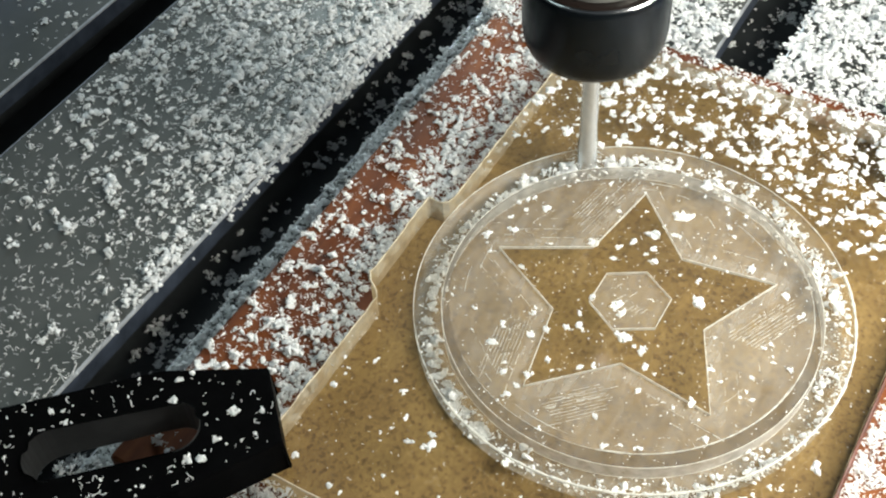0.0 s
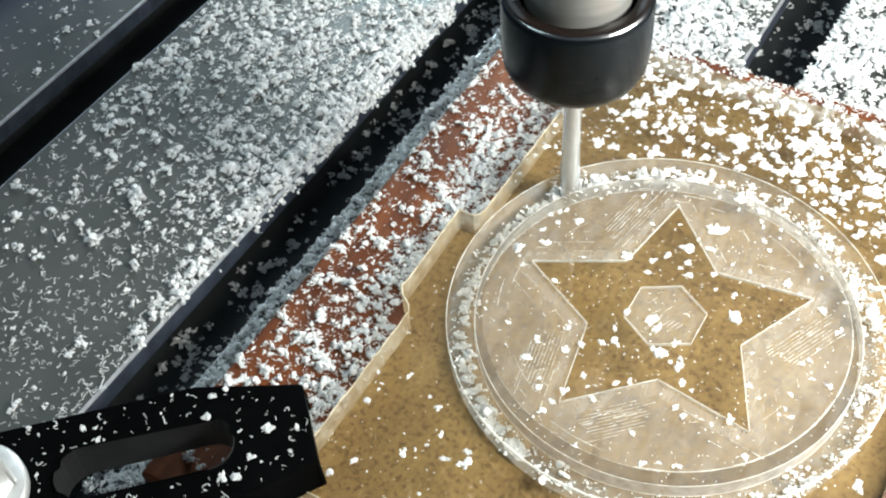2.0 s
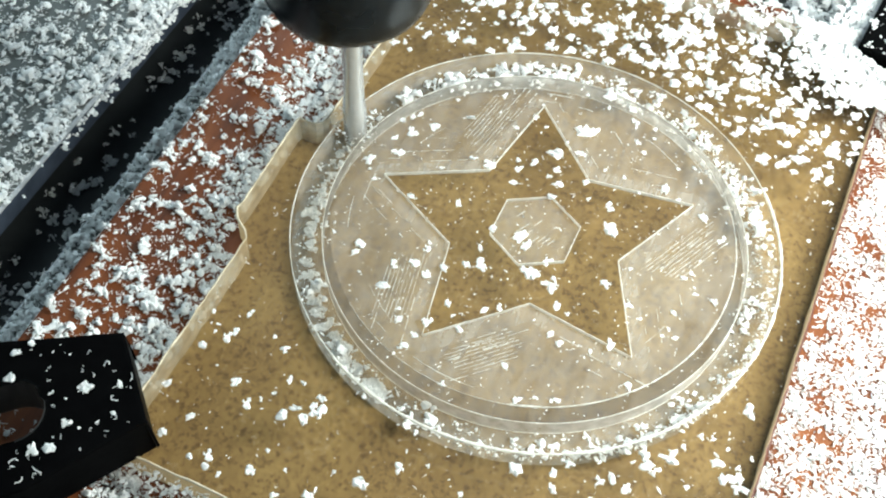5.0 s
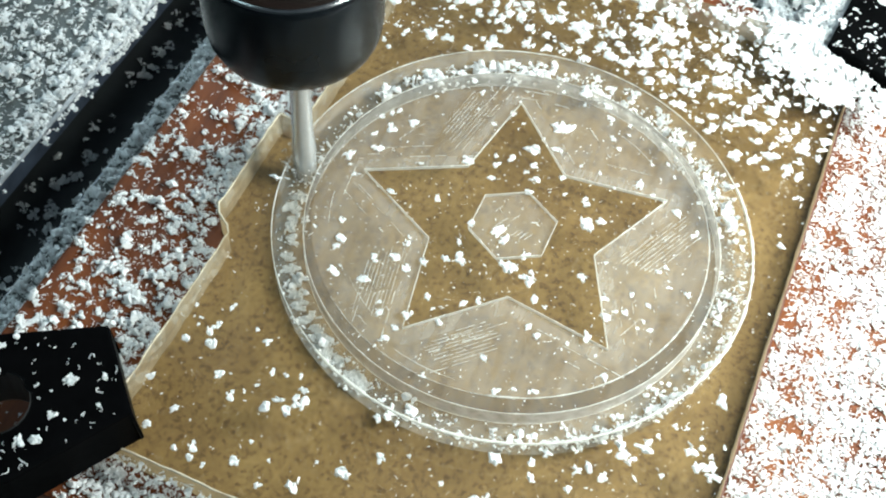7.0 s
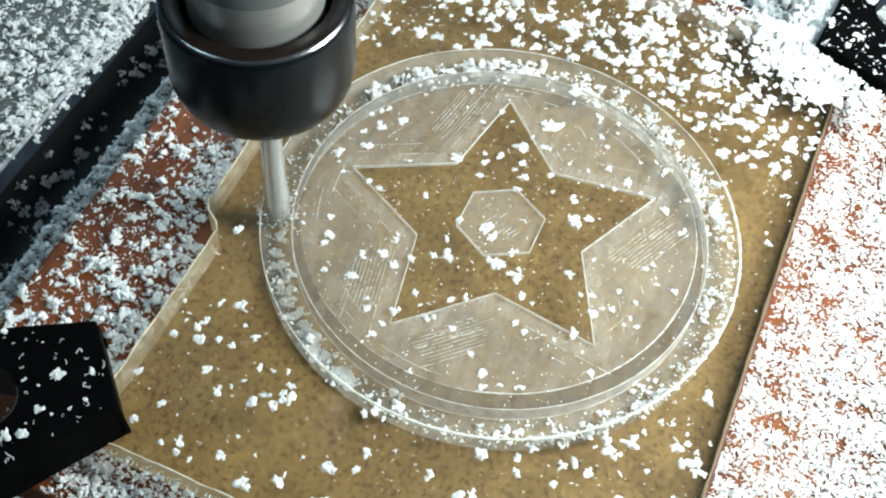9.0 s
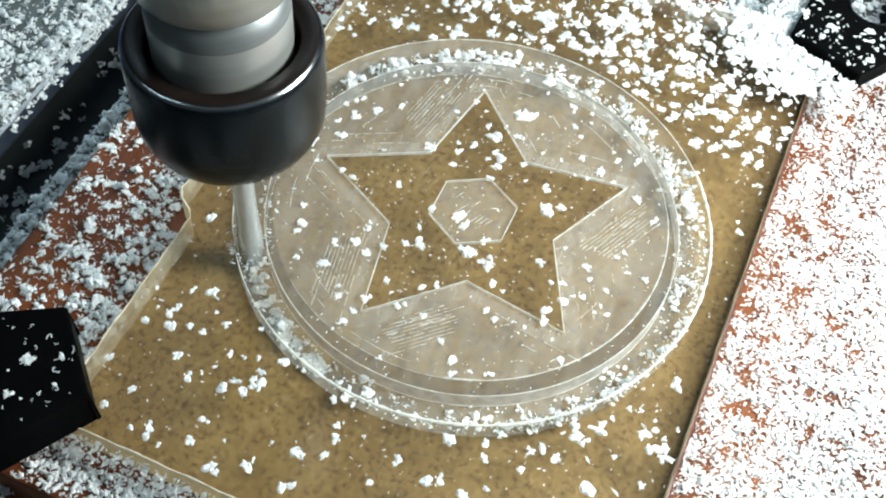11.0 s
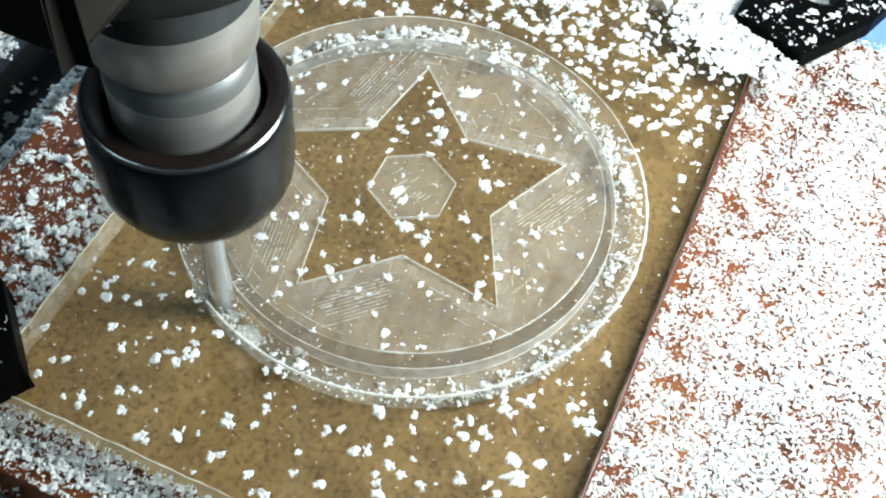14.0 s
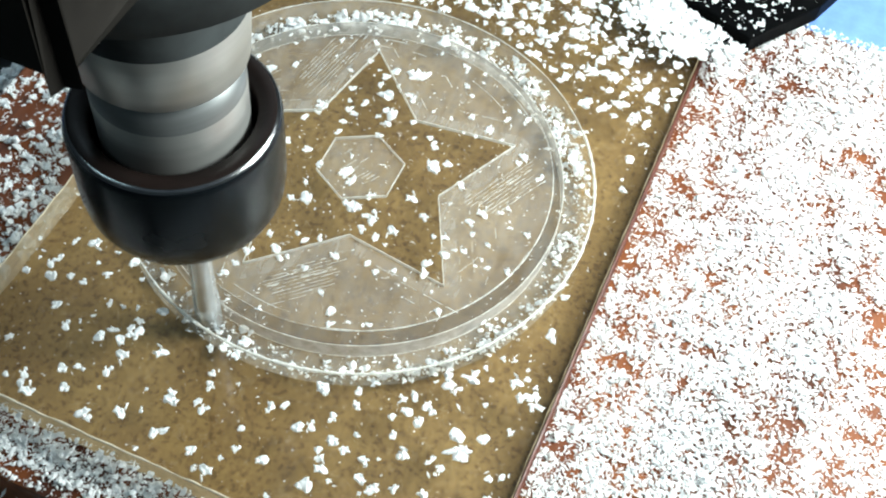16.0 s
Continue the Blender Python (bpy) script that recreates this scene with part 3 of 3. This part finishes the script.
            v, f = CRUMBS[kind][rng.integers(len(CRUMBS[kind]))]
            a = rng.uniform(0, 6.283)
            c, s = math.cos(a), math.sin(a)
            size = lo + (hi - lo) * rng.random() ** 1.8
            turn = np.array([[c, -s, 0], [s, c, 0], [0, 0, 1]])
            w = (v @ turn.T) * size * 0.5
            z = height(x, y) if callable(height) else height
            w[:, 2] += z - w[:, 2].min() * 0.55
            w[:, 0] += x
            w[:, 1] += y
            verts.append(w)
            faces.append(f + base)
            base += len(v)
    me = bpy.data.meshes.new(name)
    me.from_pydata((np.concatenate(verts) * MM).tolist(), [], np.concatenate(faces).tolist())
    me.materials.append(CHIP)
    return tagged(new(name, me), label, "chips", kind="stuff")


def patchy(x, y, scale, seed=0.0):
    """A cloudy 0 to 1 field."""
    return min(1.0, max(0.0, 0.5 + 0.9 * noise.noise(Vector((x * scale, y * scale, seed)))))


def ramp(v, a, b):
    return min(1.0, max(0.0, (v - a) / (b - a)))


def under_clamp(x, y):
    """0 on the sheltered ground below the near clamp's slot, else 1."""
    a, b = ((x + 26.6) + (y + 35.7)) * 0.7071, (-(x + 26.6) + (y + 35.7)) * 0.7071
    return 0.12 if -38 < a < -5 and abs(b) < 6.5 else 1.0


def on_bed(x, y):
    near_slot = ramp(x, -100, -60)
    return min(1.0, (0.13 + 1.15 * near_slot ** 1.7 * ramp(y, -45, 30) + 0.8 * ramp(y, -10, 45)) * (0.35 + 0.9 * patchy(x, y, 0.09)) * (0.3 + 1.0 * ramp(y, -30, 20)))


def threads_on_bed(x, y):
    return (0.35 + 0.4 * ramp(x, -100, -60)) * (0.4 + patchy(x, y, 0.1, 4))


def puffs_on_bed(x, y):
    return 0.5 * on_bed(x, y) + 0.3 * patchy(x, y, 0.35, 12) * (0.4 + 0.6 * ramp(x, -100, -75)) * (0.35 + 0.8 * ramp(y, -35, 10))


scatter("bed_chips", "white acrylic chips and curls strewn over the machine bed", [
    ("puff", 3100, (-97.6, -60.6, -60, 75), BED_TOP, 0.9, 2.6, puffs_on_bed),
    ("fluff", 1520, (-97.6, -60.6, -60, 75), BED_TOP, 0.6, 2.0, on_bed),
    ("small", 6000, (-97.6, -60.6, -60, 75), BED_TOP, 0.25, 0.8, on_bed),
    ("curl", 5200, (-97.6, -60.6, -60, 75), BED_TOP, 0.55, 1.25, threads_on_bed),
    ("curl", 200, (-97.6, -60.6, -60, 75), BED_TOP, 1.4, 2.2, lambda x, y: 0.6),
    ("puff", 800, (-63.6, -60.0, -30, 75), BED_TOP, 0.9, 2.6, lambda x, y: (0.25 + 0.75 * ramp(y, -15, 25)) * (0.25 + patchy(x, y, 0.12, 2))),
    ("curl", 960, (-63.6, -59.9, -45, 75), BED_TOP, 0.6, 1.4, lambda x, y: 0.4 + 0.5 * ramp(y, -10, 30)),
    ("puff", 420, (-60.5, -59.1, -20, 75), BED_TOP - 0.9, 0.8, 2.2, lambda x, y: ramp(y, -15, 15) * (0.3 + patchy(x, y, 0.12, 2))),
    ("puff", 420, (-128, -108.9, -60, 75), BED_TOP, 0.7, 2.2, lambda x, y: 0.5 * patchy(x, y, 0.08)),
    ("curl", 400, (-128, -108.9, -60, 75), BED_TOP, 0.6, 1.4, lambda x, y: 0.5),
    ("small", 400, (-128, -108.9, -60, 75), BED_TOP, 0.2, 0.8, lambda x, y: 0.6),
    ("puff", 1360, (-49.9, -44.8, -60, 75), BED_TOP, 0.7, 2.6, lambda x, y: 0.75 * under_clamp(x, y)),
    ("curl", 1440, (-49.9, -44.8, -60, 75), BED_TOP + 0.5, 0.5, 1.4, lambda x, y: 0.75 * under_clamp(x, y)),
    ("small", 2800, (-49.9, -44.4, -60, 75), BED_TOP, 0.25, 0.9, lambda x, y: 0.9 * under_clamp(x, y)),
], 11)
scatter("slot_chips", "grey-looking chips lying deep in the bed's slots", [
    ("puff", 1500, (-61.5, -48.5, -60, 75), BED_TOP - 8, 0.8, 2.4, lambda x, y: 0.1 + 0.45 * patchy(x, y, 0.08)),
    ("puff", 300, (-14, -4, 50, 130), BED_TOP - 8, 0.6, 2.2, lambda x, y: 0.6),
], 12)


def clear_of_slots(x, y):
    k = (x + 108.3) % 48.2
    return 0.0 if k < 9.8 or x > 37 and y < 84 else 1.0


def heaped(x, y):
    return BED_TOP + 2.6 * patchy(x, y, 0.11, 2) * clear_of_slots(x, y) + 0.6


scatter("far_bed_chips", "thick white drift of acrylic chips on the bed behind the board", [
    ("puff", 3000, (-50, 80, 50.6, 95), heaped, 1.0, 3.4, lambda x, y: clear_of_slots(x, y) * 0.95),
    ("leaf", 9000, (-50, 80, 50.6, 95), heaped, 0.8, 2.2, clear_of_slots),
    ("small", 8000, (-50, 80, 50.6, 95), heaped, 0.3, 1.0, lambda x, y: clear_of_slots(x, y)),
], 13)


def left_of_sheet(x, y):
    if x > LEFT - 3.7 and -15.0 < y < 4.0:
        return 0.0
    bare = math.exp(-(((x + 40.5) / 3.2) ** 2)) * ramp(y, -40, -5)
    return under_clamp(x, y) * min(1.0, (0.5 + 0.5 * ramp(x, -38, -31)) * (0.45 + 0.8 * patchy(x, y, 0.14, 7)) * (1 - 0.72 * bare) * (0.75 + 0.25 * ramp(y, -35, 20)))


def right_of_sheet(x, y):
    """Dense along a drift, even grit beside the sheet, streaks of bare board further out."""
    band = math.exp(-(((x - 45 - 0.12 * y) / 6.0) ** 2))
    streak = patchy(x * 0.35, y * 1.7, 0.3, 3)
    field = 0.62 + 0.35 * band + 0.95 * (patchy(x, y, 0.4, 4) - 0.5) + 0.4 * (patchy(x, y, 0.15, 9) - 0.5) + 0.8 * (streak - 0.5) * ramp(x, 46, 54)
    bare = math.exp(-(((x - 41) / 8.0) ** 2 + ((y - 47.5) / 4.5) ** 2))
    return min(1.0, max(0.12, field)) * (1 - 0.85 * bare)


def right_heap(x, y):
    return BOARD_TOP + random.random() * (0.35 * patchy(x, y, 0.13, 9) + 0.5 * math.exp(-(((x - 49 - 0.12 * y) / 8.0) ** 2)) + 1.2 * ramp(y, 30, 46))


def near_strip(x, y):
    """Dense against the sheet's near edge, thin along a bare line, dense again at the board's edge."""
    bare = math.exp(-(((y + 45.4 - 0.02 * x) / 0.7) ** 2))
    return (0.45 + 0.55 * patchy(x, y, 0.22, 5)) * (1 - 0.8 * bare) * (1 - 0.6 * ramp(x, 0, 20))


def near_heap(x, y):
    return BOARD_TOP + 3.0 * random.random() * ramp(y, -43.8, -41.6) * (1 - 0.8 * ramp(x, -6, 12)) + 0.5 * random.random()


def front_heap(x, y):
    return BED_TOP + 4.6 * random.random() * ramp(y, -56, -48)


scatter("board_chips", "white acrylic chips and dust strewn over the red-brown board", [
    ("puff", 1350, (-44, -28.1, -44, 50), BOARD_TOP, 0.8, 2.3, left_of_sheet),
    ("fluff", 1700, (-44, -28.1, -44, 50), BOARD_TOP, 0.5, 1.9, left_of_sheet),
    ("small", 7000, (-44, -27.9, -44, 50), BOARD_TOP, 0.2, 0.75, left_of_sheet),
    ("curl", 4500, (-44, -27.9, -44, 50), BOARD_TOP, 0.3, 1.0, left_of_sheet),
    ("leaf", 25000, (30.8, 70, NEAR_BOARD, 50), right_heap, 0.25, 1.1, lambda x, y: right_of_sheet(x, y) ** 1.6),
    ("puff", 700, (31.2, 72, NEAR_BOARD, 50), right_heap, 0.5, 1.5, lambda x, y: 0.1 + 0.9 * right_of_sheet(x, y) ** 2),
    ("small", 88000, (30.5, 70, NEAR_BOARD, 50), right_heap, 0.18, 0.75, right_of_sheet),
    ("leaf", 3400, (-30, 30, NEAR_BOARD + 0.3, -41.3), near_heap, 0.35, 1.3, near_strip),
    ("puff", 500, (-30, 30, NEAR_BOARD + 0.3, -41.5), BOARD_TOP, 0.4, 1.4, near_strip),
    ("small", 6000, (-30, 30, NEAR_BOARD + 0.2, -41.1), near_heap, 0.12, 0.55, near_strip),
    ("clump", 1500, (-44, 90, 44.1, 50.2), BOARD_TOP, 0.5, 2.0, lambda x, y: 0.35 + 0.6 * patchy(x, y, 0.12, 5)),
    ("small", 3500, (-44, 90, 44.1, 50.2), BOARD_TOP, 0.25, 0.9, lambda x, y: 0.35 + 0.6 * patchy(x, y, 0.12, 5)),
    ("puff", 1900, (-60, 60, -62, NEAR_BOARD - 0.8), front_heap, 0.6, 2.2, lambda x, y: clear_of_slots(x, y)),
    ("small", 3500, (-60, 60, -62, NEAR_BOARD - 0.4), front_heap, 0.3, 1.0, lambda x, y: clear_of_slots(x, y)),
], 14)


def on_sheet(x, y):
    r = math.hypot(x, y)
    if R_IN - 0.6 < r < R_OUT + 0.5:
        return 0.0
    if r < R_IN:
        return 0.012
    back = ramp(y, 16, 34) * (0.6 + 0.4 * ramp(x, -26, 0))
    corner = ramp(x - y, 34, 62) * 0.30
    return (0.035 + 0.02 * ramp(-y, 12, 28) + 1.25 * back + 0.6 * corner) * (0.55 + 0.8 * patchy(x, y, 0.2, 6))


HEX_FLAT = min(math.hypot((a[0] + b[0]) / 2, (a[1] + b[1]) / 2) for a, b in zip(hexagon, hexagon[1:] + hexagon[:1]) if math.dist(a[:2], b[:2]) > 2.0)


def sheet_height(x, y):
    r = math.hypot(x, y)
    return -POCKET if r < HEX_FLAT or r < R_IN and inside_pocket(Vector((x, y))) else 0.0


def sheet_dust(x, y):
    r = math.hypot(x, y)
    return 0.0 if R_IN - 0.2 < r < R_OUT + 0.1 else 0.55 if r < R_IN else 0.2 + 0.5 * ramp(y, 14, 30)


scatter("sheet_chips", "single white acrylic flakes lying on the clear sheet", [
    ("flake", 3600, (LEFT + 0.6, RIGHT - 0.5, NEAR + 0.5, FAR - 0.3), sheet_height, 0.6, 2.4, on_sheet),
    ("small", 5200, (LEFT + 0.4, RIGHT - 0.5, NEAR + 0.4, FAR - 0.3), sheet_height, 0.12, 0.40, sheet_dust),
    ("small", 900, (LEFT + 0.4, RIGHT - 0.5, NEAR + 0.4, FAR - 0.3), sheet_height, 0.3, 0.9, on_sheet),
    ("curl", 500, (LEFT + 0.4, RIGHT - 0.5, NEAR + 0.4, FAR - 0.3), sheet_height, 0.3, 0.8, lambda x, y: 0.5 * sheet_dust(x, y)),
    ("flake", 900, (18, RIGHT + 0.5, 34, FAR + 0.5), lambda x, y: 0.8 * ramp(y, 34, 43), 0.8, 2.2, lambda x, y: ramp(x + y, 56, 70)),
], 15)


# the larger flakes that lie singly on the sheet: place and width
LARGE = [
    (-0.1, 15.8, 3.1), (-2.1, 10.9, 2.7), (7.3, 3.4, 2.9), (-16.1, 9.1, 1.8), (-18.1, 3.7, 1.8), (-20.7, 1.4, 1.8), (-7.9, 6.5, 2.2), (1.7, -5.5, 2.5),
    (-3.7, -6.6, 1.7), (-11.7, -13.4, 1.9), (-12.1, -10.3, 1.5), (-4.7, -12.7, 1.4), (-13.7, -27.4, 1.5), (-19.7, -30.2, 1.7), (-23.1, -26.0, 1.6), (-19.6, -38.9, 2.1),
    (-17.6, -31.7, 1.6), (-13.7, -37.7, 2.2), (-7.6, -37.7, 1.6), (-1.2, -31.6, 1.3), (16.2, -26.9, 2.2), (18.9, -24.3, 1.8), (21.7, -19.7, 2.5), (28.2, -19.0, 2.1),
    (27.4, -11.5, 2.0), (27.3, 20.5, 2.1), (4.4, -6.2, 1.8), (-0.8, -25.9, 1.6), (-21.8, -35.4, 2.1), (16.2, 9.6, 1.8),
]


def large_flakes():
    shapes = []
    for k in range(24, 40):
        v, f = CRUMBS["flake"][k]
        w = v.copy()
        w[:, 2] -= w[:, 2].min() * 0.6
        me = bpy.data.meshes.new("acrylic_flake")
        me.from_pydata((w * 0.5 * MM).tolist(), [], f.tolist())
        me.materials.append(CHIP)
        shapes.append(me)
    rng = random.Random(31)
    spots = [spot for spot in LARGE if spot[1] > -22]
    while len(spots) < 112:
        x, y, width = rng.uniform(LEFT + 1, RIGHT - 1), rng.uniform(-30, 24), 0.65 + 1.0 * rng.random() ** 2
        r = math.hypot(x, y)
        if r < 4 or R_IN - 1 < r < R_OUT + 0.8 or r > R_IN and rng.random() < 0.65:
            continue
        if 3 < r < 17 and x > -2 and rng.random() < 0.3:
            width *= 1.25
        spots.append((x, y, width))
    for k, (x, y, width) in enumerate(spots):
        ob = new("acrylic_flake", shapes[k % 16])
        ob.matrix_world = pose(x * MM, y * MM, sheet_height(x, y) * MM, 0, 0, rng.uniform(0, 360)) @ Matrix.Diagonal((width, width, width * 0.8, 1))
        tagged(ob, "ragged white acrylic flake lying on the clear sheet", "acrylic flake", group="single flakes on the sheet")


large_flakes()
THROWN = []


def thrown_flakes():
    """Flakes that lie loose in the groove until the cutter reaches them and throws them on to the sheet."""
    shapes = []
    for k in range(12, 24):
        v, f = CRUMBS["flake"][k]
        w = v.copy()
        w[:, 2] -= w[:, 2].min() * 0.6
        size = 0.75 + 0.075 * (k - 12) ** 1.15
        me = bpy.data.meshes.new("acrylic_flake")
        me.from_pydata((w * 0.5 * size * MM).tolist(), [], f.tolist())
        me.materials.append(CHIP)
        shapes.append(me)
    rng = random.Random(77)
    count = 0
    early = [spot for spot in LARGE if spot[1] <= -22]
    while count < 170:
        x, y = early[count][:2] if count < len(early) else (rng.uniform(LEFT + 1, RIGHT - 1), rng.uniform(NEAR + 1, 26))
        r = math.hypot(x, y)
        if count >= len(early) and R_IN - 1 < r < R_OUT + 0.8:
            continue
        likely = (0.75 if r < 16 else 0.3) if r < R_IN else 0.25 + 0.75 * ramp(-y, 14, 26)
        if count >= len(early) and rng.random() > likely:
            continue
        late = rng.random() ** (0.8 if y < -12 else 1.0)
        launch = round(0.5 + (4.5 if count < len(early) else 14.8) * late, 1)
        a, rr = math.radians(cutter_angle(launch) + rng.uniform(2.5, 5)), rng.uniform(R_IN + 1.0, R_OUT - 1.0)
        ob = tagged(new("acrylic_flake", shapes[rng.randrange(12)]), "white acrylic flake thrown from the groove on to the sheet", "acrylic flake", group="flakes thrown by the cutter")
        THROWN.append((ob, launch, (rr * math.cos(a) * MM, rr * math.sin(a) * MM, (-CUT - 0.45) * MM), (x * MM, y * MM, sheet_height(x, y) * MM), rng.uniform(0, 300)))
        count += 1


thrown_flakes()


def in_groove(x, y):
    r = math.hypot(x, y)
    return 0.0 if r < R_IN + 0.25 or r > R_OUT - 0.25 else 1.0


def groove_big(x, y):
    a = math.degrees(math.atan2(y, x))
    return in_groove(x, y) * (0.95 if 20 < a < 150 else 0.2 if -110 < a < 20 else 0.12) * (0.4 + 0.8 * patchy(x, y, 0.3, 8))


def wall_dust(x, y):
    """White dust caught against the groove's outer wall on one side."""
    r, a = math.hypot(x, y), math.degrees(math.atan2(y, x))
    if not R_OUT - 1.0 < r < R_OUT - 0.1:
        return 0.0
    return math.exp(-(((a + 30) / 42.0) ** 2)) * (0.75 + 0.6 * patchy(x, y, 0.4, 1))


def groove_fill(x, y):
    """Crumbs lie on the groove's floor and are heaped at its far side."""
    a = math.degrees(math.atan2(y, x))
    return -CUT + (1.3 * random.random() if 25 < a < 140 else 0.0)


scatter("groove_chips", "pale acrylic crumbs packed in the freshly cut groove", [
    ("clump", 5200, (-R_OUT, R_OUT, -R_OUT, R_OUT), groove_fill, 0.7, 2.3, groove_big),
    ("flake", 15000, (-4, R_OUT, -R_OUT, R_OUT), lambda x, y: -CUT + 1.9 * random.random(), 0.25, 0.9, wall_dust),
    ("grain", 16000, (0, R_OUT, -R_OUT, R_OUT), lambda x, y: -CUT + 2.3 * random.random(), 0.12, 0.45, wall_dust),
    ("grain", 16000, (-R_OUT, R_OUT, -R_OUT, R_OUT), -CUT, 0.12, 0.5, lambda x, y: 0.3 * in_groove(x, y)),
], 16)


def clamp_top(x, y, mid, angle):
    """Whether a place lies on a clamp's bar, clear of its slot."""
    c, s = math.cos(math.radians(angle)), math.sin(math.radians(angle))
    a, b = (x - mid[0]) * c + (y - mid[1]) * s, -(x - mid[0]) * s + (y - mid[1]) * c
    wide = 7.6 if a < -11.8 else 7.6 - (a + 11.8) * 3.0 / 11.8
    return -54 < a < -0.3 and abs(b) < wide and not (-28 < a < -8 and abs(b) < 3.5)


def drift_room(x, y):
    """How high the drift in front of the far clamp's nose stands: 0 to 1."""
    c, s = math.cos(math.radians(250)), math.sin(math.radians(250))
    a, b = (x - 30.2) * c + (y - 39.2) * s, -(x - 30.2) * s + (y - 39.2) * c
    wide = 8.0 if a < -11.8 else 8.0 - (a + 11.8) * 3.0 / 11.8
    d = max(a, abs(b) - wide)
    return max(0.0, 1 - d / 5.0) if 0.1 < d and a > -14 and x < 35 else 0.0


scatter("drift_chips", "white drift of chips heaped against the far clamp", [
    ("flake", 5200, (17, 46, 27, 52), lambda x, y: max(0.0 if x < RIGHT else BOARD_TOP, 1.5 * drift_room(x, y) ** 1.3 - 0.2), 0.6, 1.9, lambda x, y: min(1.0, 1.6 * drift_room(x, y))),
], 18)
scatter("clamp_chips", "white flakes and curls on the black clamps", [
    ("flake", 520, (-66, -20, -75, -28), 5.3, 0.4, 1.7, lambda x, y: 0.45 * clamp_top(x, y, (-26.6, -35.7), 45)),
    ("small", 900, (-66, -20, -75, -28), 5.3, 0.15, 0.6, lambda x, y: 0.5 * clamp_top(x, y, (-26.6, -35.7), 45)),
    ("curl", 900, (-66, -20, -75, -28), 5.3, 0.5, 1.3, lambda x, y: 0.5 * clamp_top(x, y, (-26.6, -35.7), 45)),
    ("flake", 2600, (22, 62, 34, 95), 2.4, 0.5, 1.9, lambda x, y: 0.4 * clamp_top(x, y, (30.2, 39.2), 250)),
    ("small", 4200, (22, 62, 34, 95), 2.4, 0.15, 0.7, lambda x, y: 0.5 * clamp_top(x, y, (30.2, 39.2), 250)),
], 17)


def housing_dust():
    """Chips that cling to the underside of the motor housing."""
    rng = np.random.default_rng(21)
    verts, faces, base = [], [], 0
    for _ in range(380):
        v, f = CRUMBS["clump"][rng.integers(28)]
        a, up = rng.uniform(0, 6.283), rng.random()
        r, z = (rng.uniform(7, 12.0), 54.3) if up < 0.45 else (14.25, rng.uniform(59, 75))
        verts.append(v * rng.uniform(0.15, 0.7) + np.array([r * math.cos(a), r * math.sin(a), z]))
        faces.append(f + base)
        base += len(v)
    for _ in range(130):
        v, f = CRUMBS["puff"][rng.integers(30)]
        a, z = rng.normal(-2.55, 0.42), rng.uniform(47.0, 56)
        r = 7.0 + 0.1 * (z - 47) + rng.uniform(0, 1.2)
        verts.append(v * rng.uniform(0.35, 1.0) + np.array([r * math.cos(a), r * math.sin(a), z]))
        faces.append(f + base)
        base += len(v)
    me = bpy.data.meshes.new("housing_dust")
    me.from_pydata((np.concatenate(verts) * MM).tolist(), [], np.concatenate(faces).tolist())
    me.materials.append(CHIP)
    ob = tagged(new("housing_dust", me), "white chips clinging to the motor housing", kind="stuff")
    ob.parent = spindle


housing_dust()


def swarf():
    """Fresh shavings thrown up round the cutter's tip."""
    rng = np.random.default_rng(8)
    verts, faces, base = [], [], 0
    for _ in range(80):
        kind = "curl" if rng.random() < 0.6 else "small"
        v, f = CRUMBS[kind][rng.integers(20)]
        a = rng.uniform(0, 6.283)
        r, z = 1.72 + abs(rng.normal()) * 0.55, CUT + rng.uniform(-1.6, 1.4)
        verts.append(v * rng.uniform(0.12, 0.4) + np.array([r * math.cos(a), r * math.sin(a), z]))
        faces.append(f + base)
        base += len(v)
    me = bpy.data.meshes.new("swarf")
    me.from_pydata((np.concatenate(verts) * MM).tolist(), [], np.concatenate(faces).tolist())
    me.materials.append(CHIP)
    ob = tagged(new("swarf", me), "fine white shavings round the cutter's tip", kind="stuff")
    ob.parent = spindle


swarf()


def motions():
    rows = []
    for k in range(17):
        a = math.radians(cutter_angle(k))
        r = 0.5 * (R_IN + R_OUT)
        rows.append((float(k), pose(r * math.cos(a) * MM, r * math.sin(a) * MM, -CUT * MM, 0, 0, 0)))
    walk(spindle, rows)
    for ob, launch, there, land, spin in THROWN:
        top = Vector(there).lerp(Vector(land), 0.45) + Vector((0, 0, 0.011))
        end = launch + 0.2
        walk(ob, [(0.0, pose(*there, 0, 0, spin)), (launch, pose(*there, 0, 0, spin)), (launch + 0.1, pose(*top, 50, 30, spin + 40)), (end, pose(*land, 0, 0, spin + 70)), (16.0, pose(*land, 0, 0, spin + 70))])


motions()
